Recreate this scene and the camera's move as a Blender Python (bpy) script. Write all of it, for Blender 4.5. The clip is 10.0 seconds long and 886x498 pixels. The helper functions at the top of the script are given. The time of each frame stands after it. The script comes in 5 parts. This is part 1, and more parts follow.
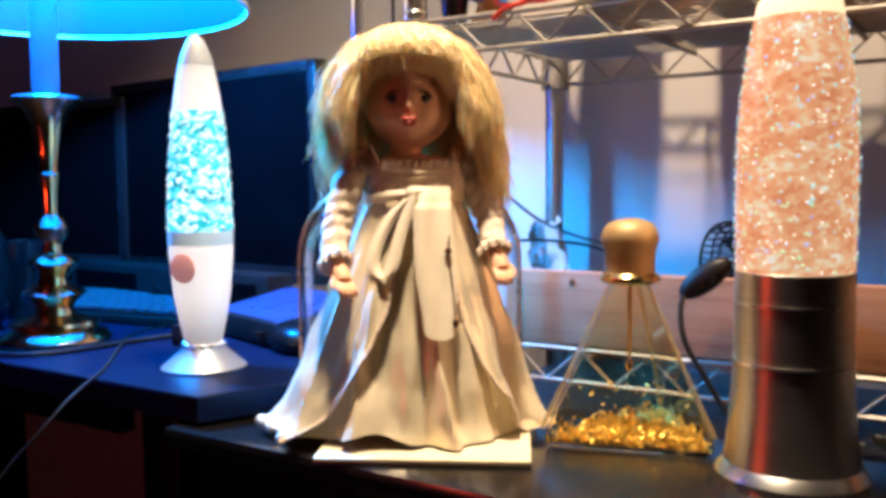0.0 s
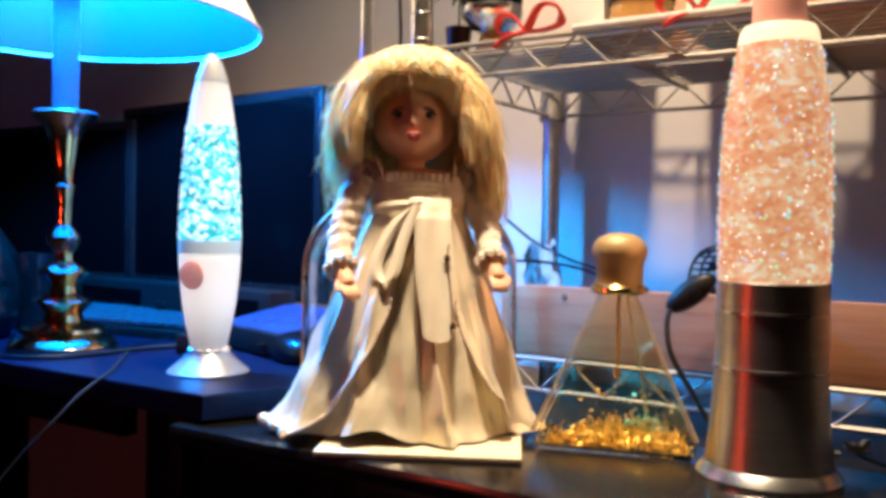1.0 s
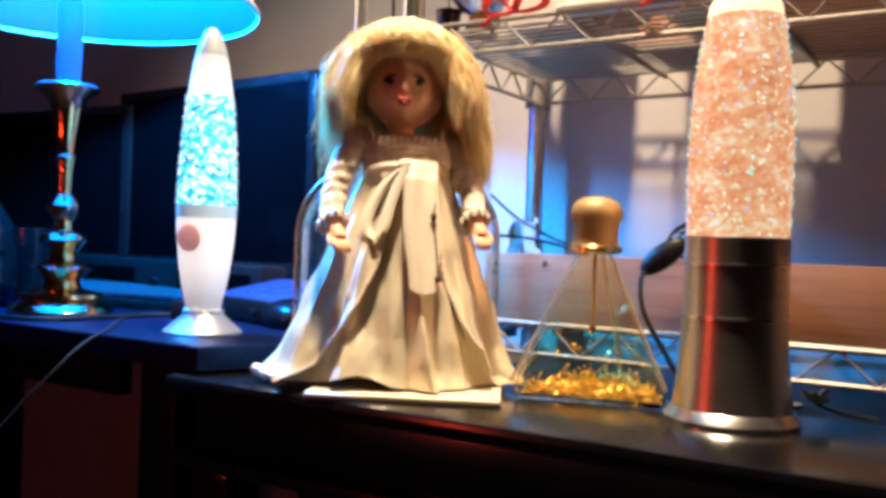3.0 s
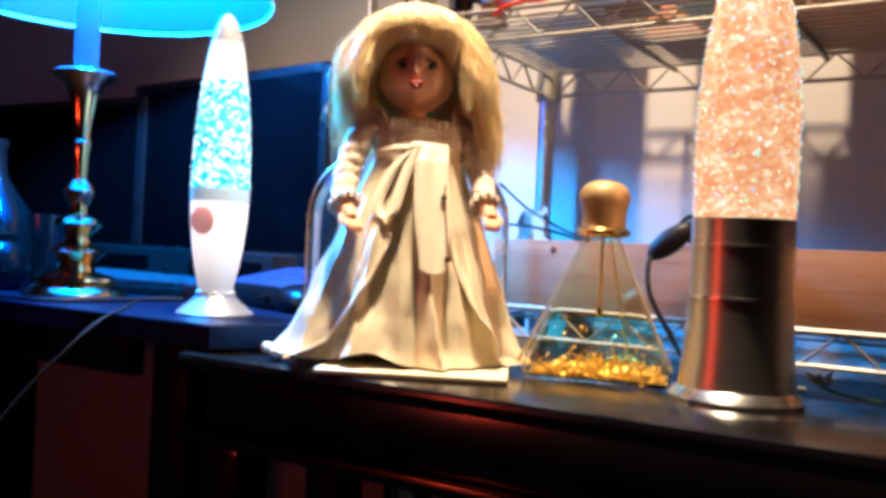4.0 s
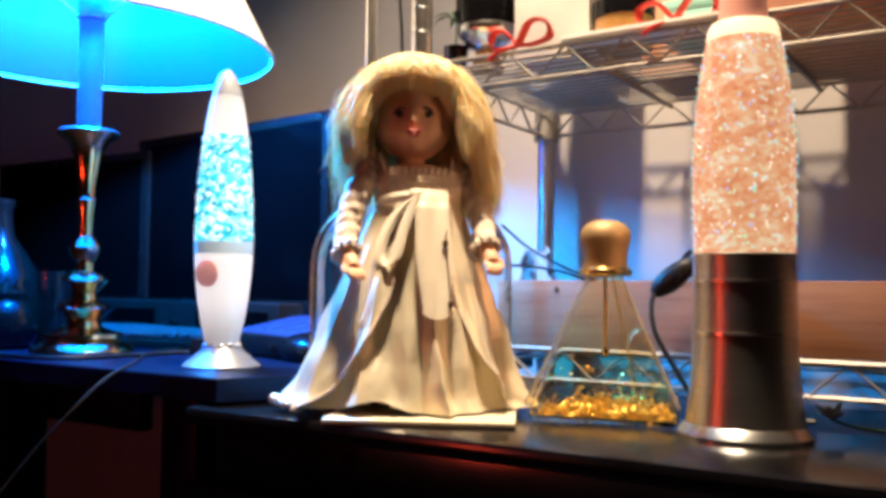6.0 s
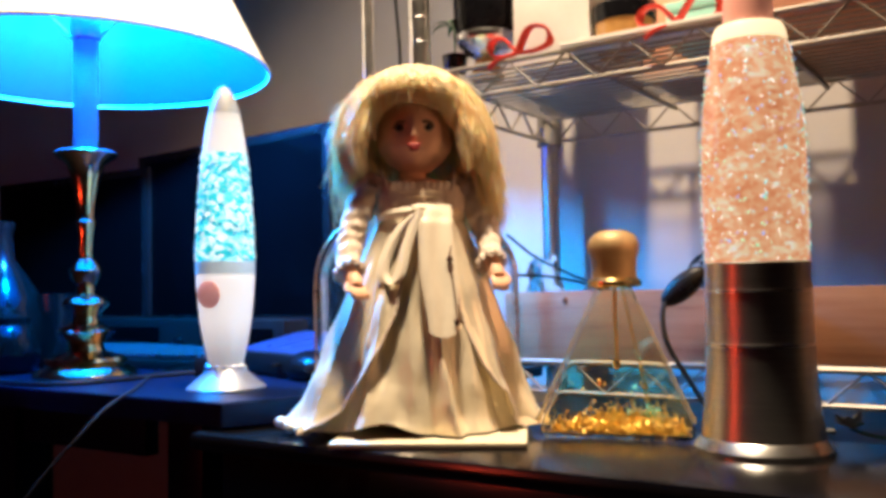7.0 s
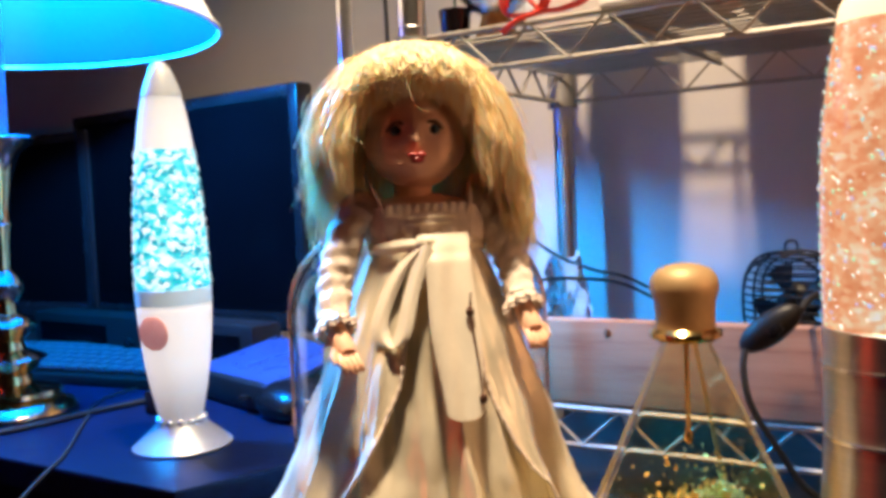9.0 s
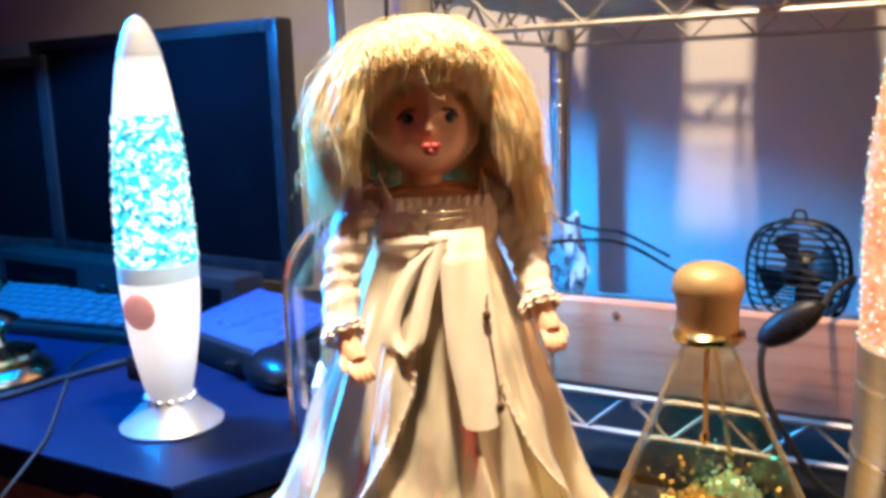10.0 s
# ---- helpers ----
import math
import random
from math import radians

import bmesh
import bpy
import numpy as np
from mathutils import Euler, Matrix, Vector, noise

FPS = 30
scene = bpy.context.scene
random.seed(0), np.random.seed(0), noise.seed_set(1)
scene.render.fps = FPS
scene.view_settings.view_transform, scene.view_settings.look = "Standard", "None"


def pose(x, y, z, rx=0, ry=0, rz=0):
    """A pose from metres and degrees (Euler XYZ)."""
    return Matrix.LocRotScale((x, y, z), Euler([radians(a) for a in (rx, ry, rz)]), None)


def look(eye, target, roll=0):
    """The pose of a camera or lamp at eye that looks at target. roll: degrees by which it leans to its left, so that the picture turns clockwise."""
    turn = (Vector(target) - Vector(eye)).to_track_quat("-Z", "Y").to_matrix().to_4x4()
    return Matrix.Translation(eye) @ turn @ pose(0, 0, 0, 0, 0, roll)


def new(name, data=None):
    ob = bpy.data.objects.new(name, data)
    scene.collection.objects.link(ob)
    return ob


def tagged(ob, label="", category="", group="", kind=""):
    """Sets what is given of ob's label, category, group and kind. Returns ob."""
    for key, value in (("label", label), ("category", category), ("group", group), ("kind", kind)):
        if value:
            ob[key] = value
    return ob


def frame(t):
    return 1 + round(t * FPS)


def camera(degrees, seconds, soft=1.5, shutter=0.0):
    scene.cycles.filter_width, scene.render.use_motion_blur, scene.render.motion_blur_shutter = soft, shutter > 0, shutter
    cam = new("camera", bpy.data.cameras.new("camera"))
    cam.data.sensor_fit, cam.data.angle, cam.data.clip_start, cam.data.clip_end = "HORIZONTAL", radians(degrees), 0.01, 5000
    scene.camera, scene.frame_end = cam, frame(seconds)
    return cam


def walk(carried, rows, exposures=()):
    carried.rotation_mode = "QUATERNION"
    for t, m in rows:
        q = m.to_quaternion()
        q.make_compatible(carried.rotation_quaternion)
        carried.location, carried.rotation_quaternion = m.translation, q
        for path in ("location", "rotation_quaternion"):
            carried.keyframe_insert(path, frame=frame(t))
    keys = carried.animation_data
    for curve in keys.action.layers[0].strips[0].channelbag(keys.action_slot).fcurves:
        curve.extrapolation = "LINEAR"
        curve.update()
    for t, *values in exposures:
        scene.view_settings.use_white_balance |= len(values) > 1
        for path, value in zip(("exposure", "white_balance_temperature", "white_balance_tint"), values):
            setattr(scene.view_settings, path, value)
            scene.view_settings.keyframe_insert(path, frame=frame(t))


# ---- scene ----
cam = camera(53.2, 10.0, soft=4.0, shutter=0.5)
METRES, EYE, TILT, LEAN, TURN = 0.5, 0.94, -4.0, 0.5, 0.0
ROWS = [
    (0.0, 0.0, 0.0, 0.0, 0.0, 0.0, -0.0),
    (0.5, 0.0104, -0.0362, -0.0317, -0.72, 1.83, -0.82),
    (1.0, -0.0035, -0.0698, -0.0562, -0.25, 2.87, -1.52),
    (1.5, -0.0054, -0.103, -0.0769, -1.54, 3.87, -1.61),
    (2.0, -0.0048, -0.1205, -0.1055, -0.74, 3.49, -1.93),
    (2.5, -0.0007, -0.1301, -0.1293, -1.26, 3.73, -2.21),
    (4.0, 0.003, -0.1603, -0.1933, -0.54, 4.23, -3.23),
    (4.5, 0.0014, -0.1499, -0.2078, -0.71, 5.08, -3.36),
    (5.0, 0.0005, -0.1614, -0.2098, -0.21, 6.16, -2.86),
    (5.5, 0.0062, -0.1735, -0.198, 0.06, 6.63, -2.06),
    (7.0, 0.011, -0.141, -0.1547, 0.65, 6.76, 0.58),
    (7.5, -0.0139, -0.1042, -0.1401, 1.05, 6.54, 1.16),
    (8.0, -0.0318, 0.0116, -0.1475, 0.16, 5.25, 1.96),
    (8.5, -0.0335, 0.1198, -0.086, -0.15, 4.41, 1.85),
    (9.0, -0.045, 0.2117, 0.0588, -1.18, 0.8, 2.2),
    (9.5, -0.0678, 0.2765, 0.1412, -1.94, -2.77, 2.12),
    (10.0, -0.1039, 0.288, 0.1834, -3.84, -6.23, 1.62),
]
walk(cam, [(t, pose(0, 0, EYE, TILT, LEAN, TURN) @ pose(METRES * x, METRES * y, METRES * z, 90 + pitch, roll, yaw)) for t, x, y, z, yaw, pitch, roll in ROWS],
     exposures=[(0.0, -0.39), (1.5, -0.46), (2.5, -0.31), (3.8, -0.14), (4.5, 0.11), (5.0, -0.13), (5.5, -0.29), (7.0, -0.49), (7.5, -0.64), (8.5, -0.52), (9.0, -0.48), (9.5, -0.33), (10.0, -0.12)])

# ---- light and exposure ----
world = bpy.data.worlds.new("world")
world.use_nodes = True
world.node_tree.nodes["Background"].inputs[0].default_value = (0.05, 0.045, 0.05, 1)
world.node_tree.nodes["Background"].inputs[1].default_value = 0.2
scene.world = world

ANG = -33.0                     # the furniture stands turned against the first view
CA, SA = math.cos(radians(ANG)), math.sin(radians(ANG))
TABLE, DESK = 0.75, 0.775


def W(u, v, z=0.0):
    """A place from metres along the wall (u), towards it (v) and up."""
    return Vector((CA * u - SA * v, SA * u + CA * v, z))


def lamp(name, place, watts, colour, radius):
    data = bpy.data.lights.new(name, "POINT")
    data.energy, data.color, data.shadow_soft_size = watts, colour, radius
    ob = new(name, data)
    ob.location = place
    return ob


BRASS_AT = Vector((-0.421, 0.949, DESK))
RED_AT = Vector((-0.95, 0.22, 0.82))
CEILING_AT = Vector((-0.02, 0.575, 1.98))
spot = bpy.data.lights.new("ceiling_bulb_light", "SPOT")
spot.energy, spot.color, spot.shadow_soft_size, spot.spot_size, spot.spot_blend = 190.0, (1.0, 0.77, 0.51), 0.05, radians(106), 0.8
new("ceiling_bulb_light", spot).matrix_world = look(CEILING_AT, (-0.03, 0.66, 0.75))
lamp("blue_bulb_light", BRASS_AT + Vector((0, 0, 0.455)), 150.0, (0.0, 0.34, 1.0), 0.03)
lamp("salmon_bulb_light", (0.226, 0.568, TABLE + 0.19), 0.45, (1.0, 0.46, 0.20), 0.03)
lamp("cyan_bulb_light", (-0.223, 0.812, DESK + 0.16), 0.4, (0.72, 0.95, 1.0), 0.02)
lamp("red_lamp_light", RED_AT, 3.0, (1.0, 0.07, 0.03), 0.03)


# ---- materials ----
def mat(name, colour, rough=0.5, metal=0.0, vary=0.12, scale=30.0, bump=0.0, bump_scale=200.0, coat=0.0, ramp=None,
        stretch=(1, 1, 1), sheen=0.0, transmission=0.0, ior=1.45, emit=None, emit_strength=0.0, subsurface=0.0, rough_vary=0.1):
    m = bpy.data.materials.new(name)
    m.use_nodes = True
    t = m.node_tree
    n, l = t.nodes, t.links
    b = n["Principled BSDF"]
    co = n.new("ShaderNodeTexCoord")
    mp = n.new("ShaderNodeMapping")
    mp.inputs["Scale"].default_value = stretch
    l.new(co.outputs["Object"], mp.inputs["Vector"])
    big, fine = n.new("ShaderNodeTexNoise"), n.new("ShaderNodeTexNoise")
    big.inputs["Scale"].default_value, fine.inputs["Scale"].default_value = scale, scale * 7
    big.inputs["Detail"].default_value, fine.inputs["Detail"].default_value = 5, 3
    l.new(mp.outputs[0], big.inputs["Vector"]), l.new(mp.outputs[0], fine.inputs["Vector"])
    add = n.new("ShaderNodeMath")
    add.operation = "MULTIPLY_ADD"
    add.inputs[1].default_value = 0.35
    l.new(fine.outputs[0], add.inputs[0]), l.new(big.outputs[0], add.inputs[2])
    cr = n.new("ShaderNodeValToRGB")
    lo = [max(0, c * (1 - vary)) for c in colour]
    hi = [min(1, c * (1 + vary)) for c in colour]
    stops = ramp or [(0.42, lo), (0.92, hi)]
    cr.color_ramp.elements[0].position, cr.color_ramp.elements[0].color = stops[0][0], (*stops[0][1], 1)
    cr.color_ramp.elements[1].position, cr.color_ramp.elements[1].color = stops[-1][0], (*stops[-1][1], 1)
    for p, c in stops[1:-1]:
        cr.color_ramp.elements.new(p).color = (*c, 1)
    l.new(add.outputs[0], cr.inputs[0]), l.new(cr.outputs[0], b.inputs["Base Color"])
    mr = n.new("ShaderNodeMapRange")
    mr.inputs["To Min"].default_value, mr.inputs["To Max"].default_value = max(0.02, rough - rough_vary * rough), min(1, rough + rough_vary)
    l.new(big.outputs[0], mr.inputs["Value"]), l.new(mr.outputs[0], b.inputs["Roughness"])
    b.inputs["Metallic"].default_value, b.inputs["Coat Weight"].default_value = metal, coat
    b.inputs["Sheen Weight"].default_value, b.inputs["Transmission Weight"].default_value = sheen, transmission
    b.inputs["IOR"].default_value = ior
    if subsurface:
        b.inputs["Subsurface Weight"].default_value = subsurface
        b.inputs["Subsurface Radius"].default_value = (0.006, 0.003, 0.002)
    if bump:
        bn, bp = n.new("ShaderNodeTexNoise"), n.new("ShaderNodeBump")
        bn.inputs["Scale"].default_value, bp.inputs["Strength"].default_value, bp.inputs["Distance"].default_value = bump_scale, bump, 0.002
        l.new(mp.outputs[0], bn.inputs["Vector"]), l.new(bn.outputs[0], bp.inputs["Height"]), l.new(bp.outputs[0], b.inputs["Normal"])
    if emit:
        b.inputs["Emission Color"].default_value, b.inputs["Emission Strength"].default_value = (*emit, 1), emit_strength
    return m


def glitter_liquid(name, stops, strength, cells, base, contrast=1.0):
    """Lit liquid full of drifting flakes: light of uneven colour and strength."""
    m = mat(name, base, 0.15)
    t = m.node_tree
    n, l = t.nodes, t.links
    b = n["Principled BSDF"]
    co, vo, no = n.new("ShaderNodeTexCoord"), n.new("ShaderNodeTexVoronoi"), n.new("ShaderNodeTexNoise")
    mp = n.new("ShaderNodeMapping")
    mp.inputs["Scale"].default_value = (1, 1, 1.5)
    l.new(co.outputs["Object"], mp.inputs["Vector"])
    vo.inputs["Scale"].default_value, no.inputs["Scale"].default_value, no.inputs["Detail"].default_value = cells, 45, 4
    l.new(mp.outputs[0], vo.inputs["Vector"]), l.new(mp.outputs[0], no.inputs["Vector"])
    sep = n.new("ShaderNodeSeparateColor")
    l.new(vo.outputs["Color"], sep.inputs[0])
    mix = n.new("ShaderNodeMath")
    mix.operation = "MULTIPLY_ADD"
    mix.inputs[1].default_value = 0.55 * contrast
    l.new(sep.outputs[0], mix.inputs[0])
    half = n.new("ShaderNodeMath")
    half.operation = "MULTIPLY"
    half.inputs[1].default_value = 1.10 - 0.55 * contrast
    l.new(no.outputs[0], half.inputs[0]), l.new(half.outputs[0], mix.inputs[2])
    cr = n.new("ShaderNodeValToRGB")
    cr.color_ramp.elements[0].position, cr.color_ramp.elements[0].color = stops[0][0], (*stops[0][1], 1)
    cr.color_ramp.elements[1].position, cr.color_ramp.elements[1].color = stops[-1][0], (*stops[-1][1], 1)
    for p, c in stops[1:-1]:
        cr.color_ramp.elements.new(p).color = (*c, 1)
    l.new(mix.outputs[0], cr.inputs[0]), l.new(cr.outputs[0], b.inputs["Emission Color"])
    b.inputs["Emission Strength"].default_value = strength
    return m


def glow(name, colour, strength, base=(0.3, 0.3, 0.3), rough=0.35, span=None):
    """A lit surface; span: the heights between which the light inside grows from low to full and falls again."""
    m = mat(name, base, rough, vary=0.04, emit=colour, emit_strength=strength)
    if span:
        n, l = m.node_tree.nodes, m.node_tree.links
        co, sep = n.new("ShaderNodeTexCoord"), n.new("ShaderNodeSeparateXYZ")
        mr, mul = n.new("ShaderNodeMapRange"), n.new("ShaderNodeMath")
        mr.interpolation_type = "SMOOTHSTEP"
        mr.inputs["From Min"].default_value, mr.inputs["From Max"].default_value = span
        mr.inputs["To Min"].default_value, mr.inputs["To Max"].default_value = 0.35, 1.0
        mul.operation = "MULTIPLY"
        mul.inputs[1].default_value = strength
        l.new(co.outputs["Object"], sep.inputs[0]), l.new(sep.outputs[2], mr.inputs["Value"]), l.new(mr.outputs[0], mul.inputs[0])
        l.new(mul.outputs[0], n["Principled BSDF"].inputs["Emission Strength"])
    return m


M_WALL = mat("pale painted plaster", (0.42, 0.39, 0.38), 0.75, vary=0.05, scale=6, bump=0.12, bump_scale=160)
M_DARKWALL = mat("dark brown added wall", (0.05, 0.036, 0.028), 0.7, vary=0.25, scale=5, stretch=(8, 8, 0.6))
M_CEIL = mat("dim ceiling paint", (0.30, 0.28, 0.26), 0.8, vary=0.03, scale=5)
M_FLOOR = mat("dark laminate floor", (0.018, 0.012, 0.010), 0.4, vary=0.3, scale=8, stretch=(1, 8, 1))
M_BLACKTOP = mat("black lacquered tabletop", (0.006, 0.0055, 0.006), 0.15, vary=0.4, scale=14, bump=0.03, bump_scale=60)
# Desk wood: the blue lamp's light is mixed into its colour.
M_DESK = mat("desk wood tinted lamp blue", (0.003, 0.007, 0.027), 0.34, vary=0.35, scale=12, stretch=(2, 14, 14), bump=0.05, bump_scale=120)
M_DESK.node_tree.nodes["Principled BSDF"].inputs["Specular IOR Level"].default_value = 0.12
M_CHROME = mat("chromed wire", (0.60, 0.58, 0.56), 0.28, 1.0, vary=0.1, scale=60)
M_WIRE = mat("epoxy coated grey wire", (0.26, 0.235, 0.21), 0.42, 0.3, vary=0.12, scale=50)
M_PINE = mat("varnished pine", (0.55, 0.30, 0.13), 0.45, scale=7, stretch=(1.2, 22, 22), bump=0.08, bump_scale=40,
             ramp=[(0.40, (0.20, 0.080, 0.045)), (0.60, (0.31, 0.145, 0.080)), (0.95, (0.38, 0.20, 0.12))])
M_KNOT = mat("dark pine knot", (0.13, 0.05, 0.02), 0.5, vary=0.3, scale=90)
M_BRASS = mat("polished brass", (0.78, 0.52, 0.24), 0.12, 1.0, vary=0.1, scale=40)
M_SHADE = mat("white lamp shade fabric", (0.80, 0.80, 0.82), 0.85, vary=0.04, scale=90, bump=0.06, bump_scale=600)
# Added lining: the bulb's blue glow is put into its dark blue colour.
M_LINING = mat("dark lining tuned to blue glow", (0.038, 0.019, 0.122), 0.8, vary=0.04, scale=90)
M_TUBE = mat("white candle sleeve", (0.17, 0.155, 0.23), 0.45, vary=0.03)
M_BULB = glow("blue bulb glass", (0.1, 0.55, 1.0), 6.0)
M_PLASTIC = mat("black plastic", (0.007, 0.007, 0.009), 0.42, vary=0.25, scale=60, bump=0.04, bump_scale=500)
M_SCREEN = mat("dark switched-off screen", (0.001, 0.0012, 0.002), 0.12, vary=0.3, scale=5)
M_SCREEN.node_tree.nodes["Principled BSDF"].inputs["Specular IOR Level"].default_value = 0.06
M_PLASTIC.node_tree.nodes["Principled BSDF"].inputs["Specular IOR Level"].default_value = 0.3
M_GLOSSBLACK = mat("glossy black plastic", (0.006, 0.006, 0.008), 0.22, vary=0.3, scale=40, coat=0.0)
M_GLOSSBLACK.node_tree.nodes["Principled BSDF"].inputs["Specular IOR Level"].default_value = 0.25
# Device lid: the blue lamp's reflection is put into the colour.
M_LID = mat("satin lid in reflected blue", (0.02, 0.045, 0.16), 0.25, vary=0.1, scale=40)
M_KEY = mat("charcoal keycaps", (0.05, 0.055, 0.08), 0.5, vary=0.2, scale=80)
M_STEEL = mat("brushed aluminium", (0.62, 0.60, 0.58), 0.30, 1.0, vary=0.10, scale=25, stretch=(1, 1, 18), bump=0.03, bump_scale=300)
M_STEELRING = mat("bright turned aluminium", (0.82, 0.81, 0.79), 0.22, 1.0, vary=0.05)
M_CONE = mat("satin silver paint", (0.30, 0.32, 0.36), 0.38, 0.6, vary=0.08, scale=40)
M_FROST = mat("frosted grey plastic", (0.34, 0.36, 0.40), 0.35, vary=0.05, scale=40)
M_COLLAR = mat("translucent pale collar", (0.50, 0.54, 0.58), 0.4, vary=0.05, scale=40, emit=(0.45, 0.72, 0.80), emit_strength=0.35)
M_LAMPA = glitter_liquid("cyan glitter liquid", [(0.28, (0.0, 0.26, 0.34)), (0.45, (0.0, 0.62, 0.70)), (0.58, (0.12, 0.92, 0.96)), (0.72, (1.0, 1.0, 1.0))], 1.5, 200, (0.05, 0.15, 0.18))
M_LAMPA_TOP = glow("milky lit glass", (1.0, 0.93, 0.90), 0.95, span=(0.30, 0.245))
M_LAMPA_BASE = glow("lit white plastic", (1.0, 0.90, 0.87), 1.1, span=(0.015, 0.075))
M_BADGE = mat("faded red badge", (0.60, 0.28, 0.24), 0.5, vary=0.25, scale=160, emit=(0.85, 0.38, 0.34), emit_strength=0.5)
M_LAMPB = glitter_liquid("salmon glitter liquid", [(0.26, (0.72, 0.24, 0.10)), (0.45, (0.90, 0.38, 0.18)), (0.62, (1.0, 0.54, 0.29)), (0.74, (1.0, 0.78, 0.5)), (0.86, (1.0, 1.0, 0.9))], 1.02, 240, (0.22, 0.08, 0.05), 0.6)
M_LAMPB_TOP = glow("lit glass above the liquid", (1.0, 0.72, 0.42), 1.7)
M_FLAKE_W = glow("white shining flake", (1.0, 0.97, 0.9), 2.0)
M_FLAKE_C = glow("cyan shining flake", (0.15, 0.80, 0.85), 1.2)
M_FLAKE_B = glow("blue shining flake", (0.15, 0.40, 1.0), 1.3)
M_FLAKE_G = glow("green shining flake", (0.25, 0.95, 0.55), 1.2)
M_FLAKE_D = glow("teal lit flake", (0.0, 0.30, 0.42), 1.0, (0.02, 0.2, 0.25))
M_PINKCAP = mat("translucent pink cap", (0.80, 0.38, 0.30), 0.3, vary=0.06, emit=(1.0, 0.35, 0.22), emit_strength=0.25)
M_GOLD = mat("satin gold cap", (0.44, 0.30, 0.15), 0.5, 0.35, vary=0.12, scale=60, bump=0.03, bump_scale=300)
M_GOLDRIM = mat("shiny gold ring", (0.90, 0.66, 0.28), 0.12, 1.0, vary=0.06)
M_GOLDFLAKE = mat("gold leaf flake", (0.95, 0.66, 0.22), 0.34, 0.75, vary=0.2, scale=200)
M_EDGEGLINT = mat("amber for edge glint", (1.0, 0.80, 0.46), 0.06, vary=0.05, transmission=0.85)
M_DIP = mat("amber dip tube", (0.75, 0.48, 0.18), 0.2, vary=0.1, transmission=0.5)


def clear(name, tint=(1, 1, 1), rough=0.02, ior=1.45):
    m = bpy.data.materials.new(name)
    m.use_nodes = True
    n = m.node_tree.nodes
    b = n["Principled BSDF"]
    b.inputs["Base Color"].default_value = (*tint, 1)
    b.inputs["Transmission Weight"].default_value, b.inputs["Roughness"].default_value, b.inputs["IOR"].default_value = 1.0, rough, ior
    return m


M_GLASS = clear("clear flask glass", (1.0, 0.90, 0.66), 0.01, 1.22)
M_DOME = clear("clear dome glass", (0.98, 0.98, 1.0), 0.03, 1.3)
M_WRAP = clear("crumpled clear film", (1, 1, 1), 0.08, 1.3)
M_COPPER = mat("copper toned trim", (0.75, 0.42, 0.28), 0.25, 1.0, vary=0.12, scale=80)
M_GREYBOX = mat("pale grey card", (0.52, 0.54, 0.58), 0.6, vary=0.06, scale=30)
M_AMBER = mat("amber glazed ceramic", (0.42, 0.22, 0.07), 0.2, vary=0.3, scale=30, coat=0.4)
M_SKIN = mat("doll vinyl", (0.94, 0.56, 0.38), 0.38, vary=0.05, scale=40)
M_LIP = mat("doll lip paint", (0.40, 0.035, 0.035), 0.35)
M_IRIS = mat("grey-blue glass iris", (0.05, 0.08, 0.10), 0.1, coat=0.6)
M_EYEWHITE = mat("off-white doll eye", (0.62, 0.58, 0.55), 0.2, vary=0.03)
M_EYE = mat("dark doll eyes", (0.03, 0.02, 0.02), 0.12, coat=0.6)
M_BROW = mat("brown lash paint", (0.10, 0.04, 0.02), 0.6)
M_HAIR = mat("blond doll hair", (0.88, 0.68, 0.34), 0.38, scale=60, stretch=(6, 6, 0.6), sheen=0.2, subsurface=0.35,
             ramp=[(0.40, (0.95, 0.58, 0.20)), (0.62, (1.0, 0.78, 0.42)), (0.95, (1.0, 0.94, 0.80))])
M_SATIN = mat("ivory satin", (0.93, 0.83, 0.64), 0.34, 0.35, vary=0.05, scale=25, bump=0.3, bump_scale=70)
M_LACE = mat("ivory gauze", (0.76, 0.64, 0.55), 0.75, vary=0.12, scale=160, bump=0.35, bump_scale=450, sheen=0.3)
M_RIBBON = mat("cream ribbon", (0.84, 0.76, 0.62), 0.42, vary=0.06, scale=60, sheen=0.3)
M_CARD = mat("cream card", (0.80, 0.73, 0.55), 0.6, vary=0.06, scale=40)
M_RED = mat("red satin ribbon", (0.75, 0.05, 0.03), 0.4, vary=0.15, scale=60)
M_CABLE = mat("black cable rubber", (0.012, 0.012, 0.012), 0.4, vary=0.2, scale=100)
M_WHITECABLE = mat("grey cable", (0.02, 0.02, 0.02), 0.7, vary=0.05)
M_WHITECABLE.node_tree.nodes["Principled BSDF"].inputs["Specular IOR Level"].default_value = 0.15
M_TEAL = mat("pale teal plastic", (0.30, 0.62, 0.55), 0.4, vary=0.1)
M_LEAF = mat("green leaf", (0.04, 0.13, 0.04), 0.5, vary=0.3, scale=80)
M_PETAL = mat("dusty white petal", (0.40, 0.42, 0.38), 0.6, vary=0.15, scale=90)
M_DARKGLASS = mat("dark bottle glass", (0.008, 0.005, 0.006), 0.10, vary=0.3, scale=20)
M_PAPER = mat("white box card", (0.74, 0.72, 0.68), 0.6, vary=0.05, scale=30)
M_TANBOX = mat("salmon box card", (0.66, 0.30, 0.18), 0.6, vary=0.1, scale=30)


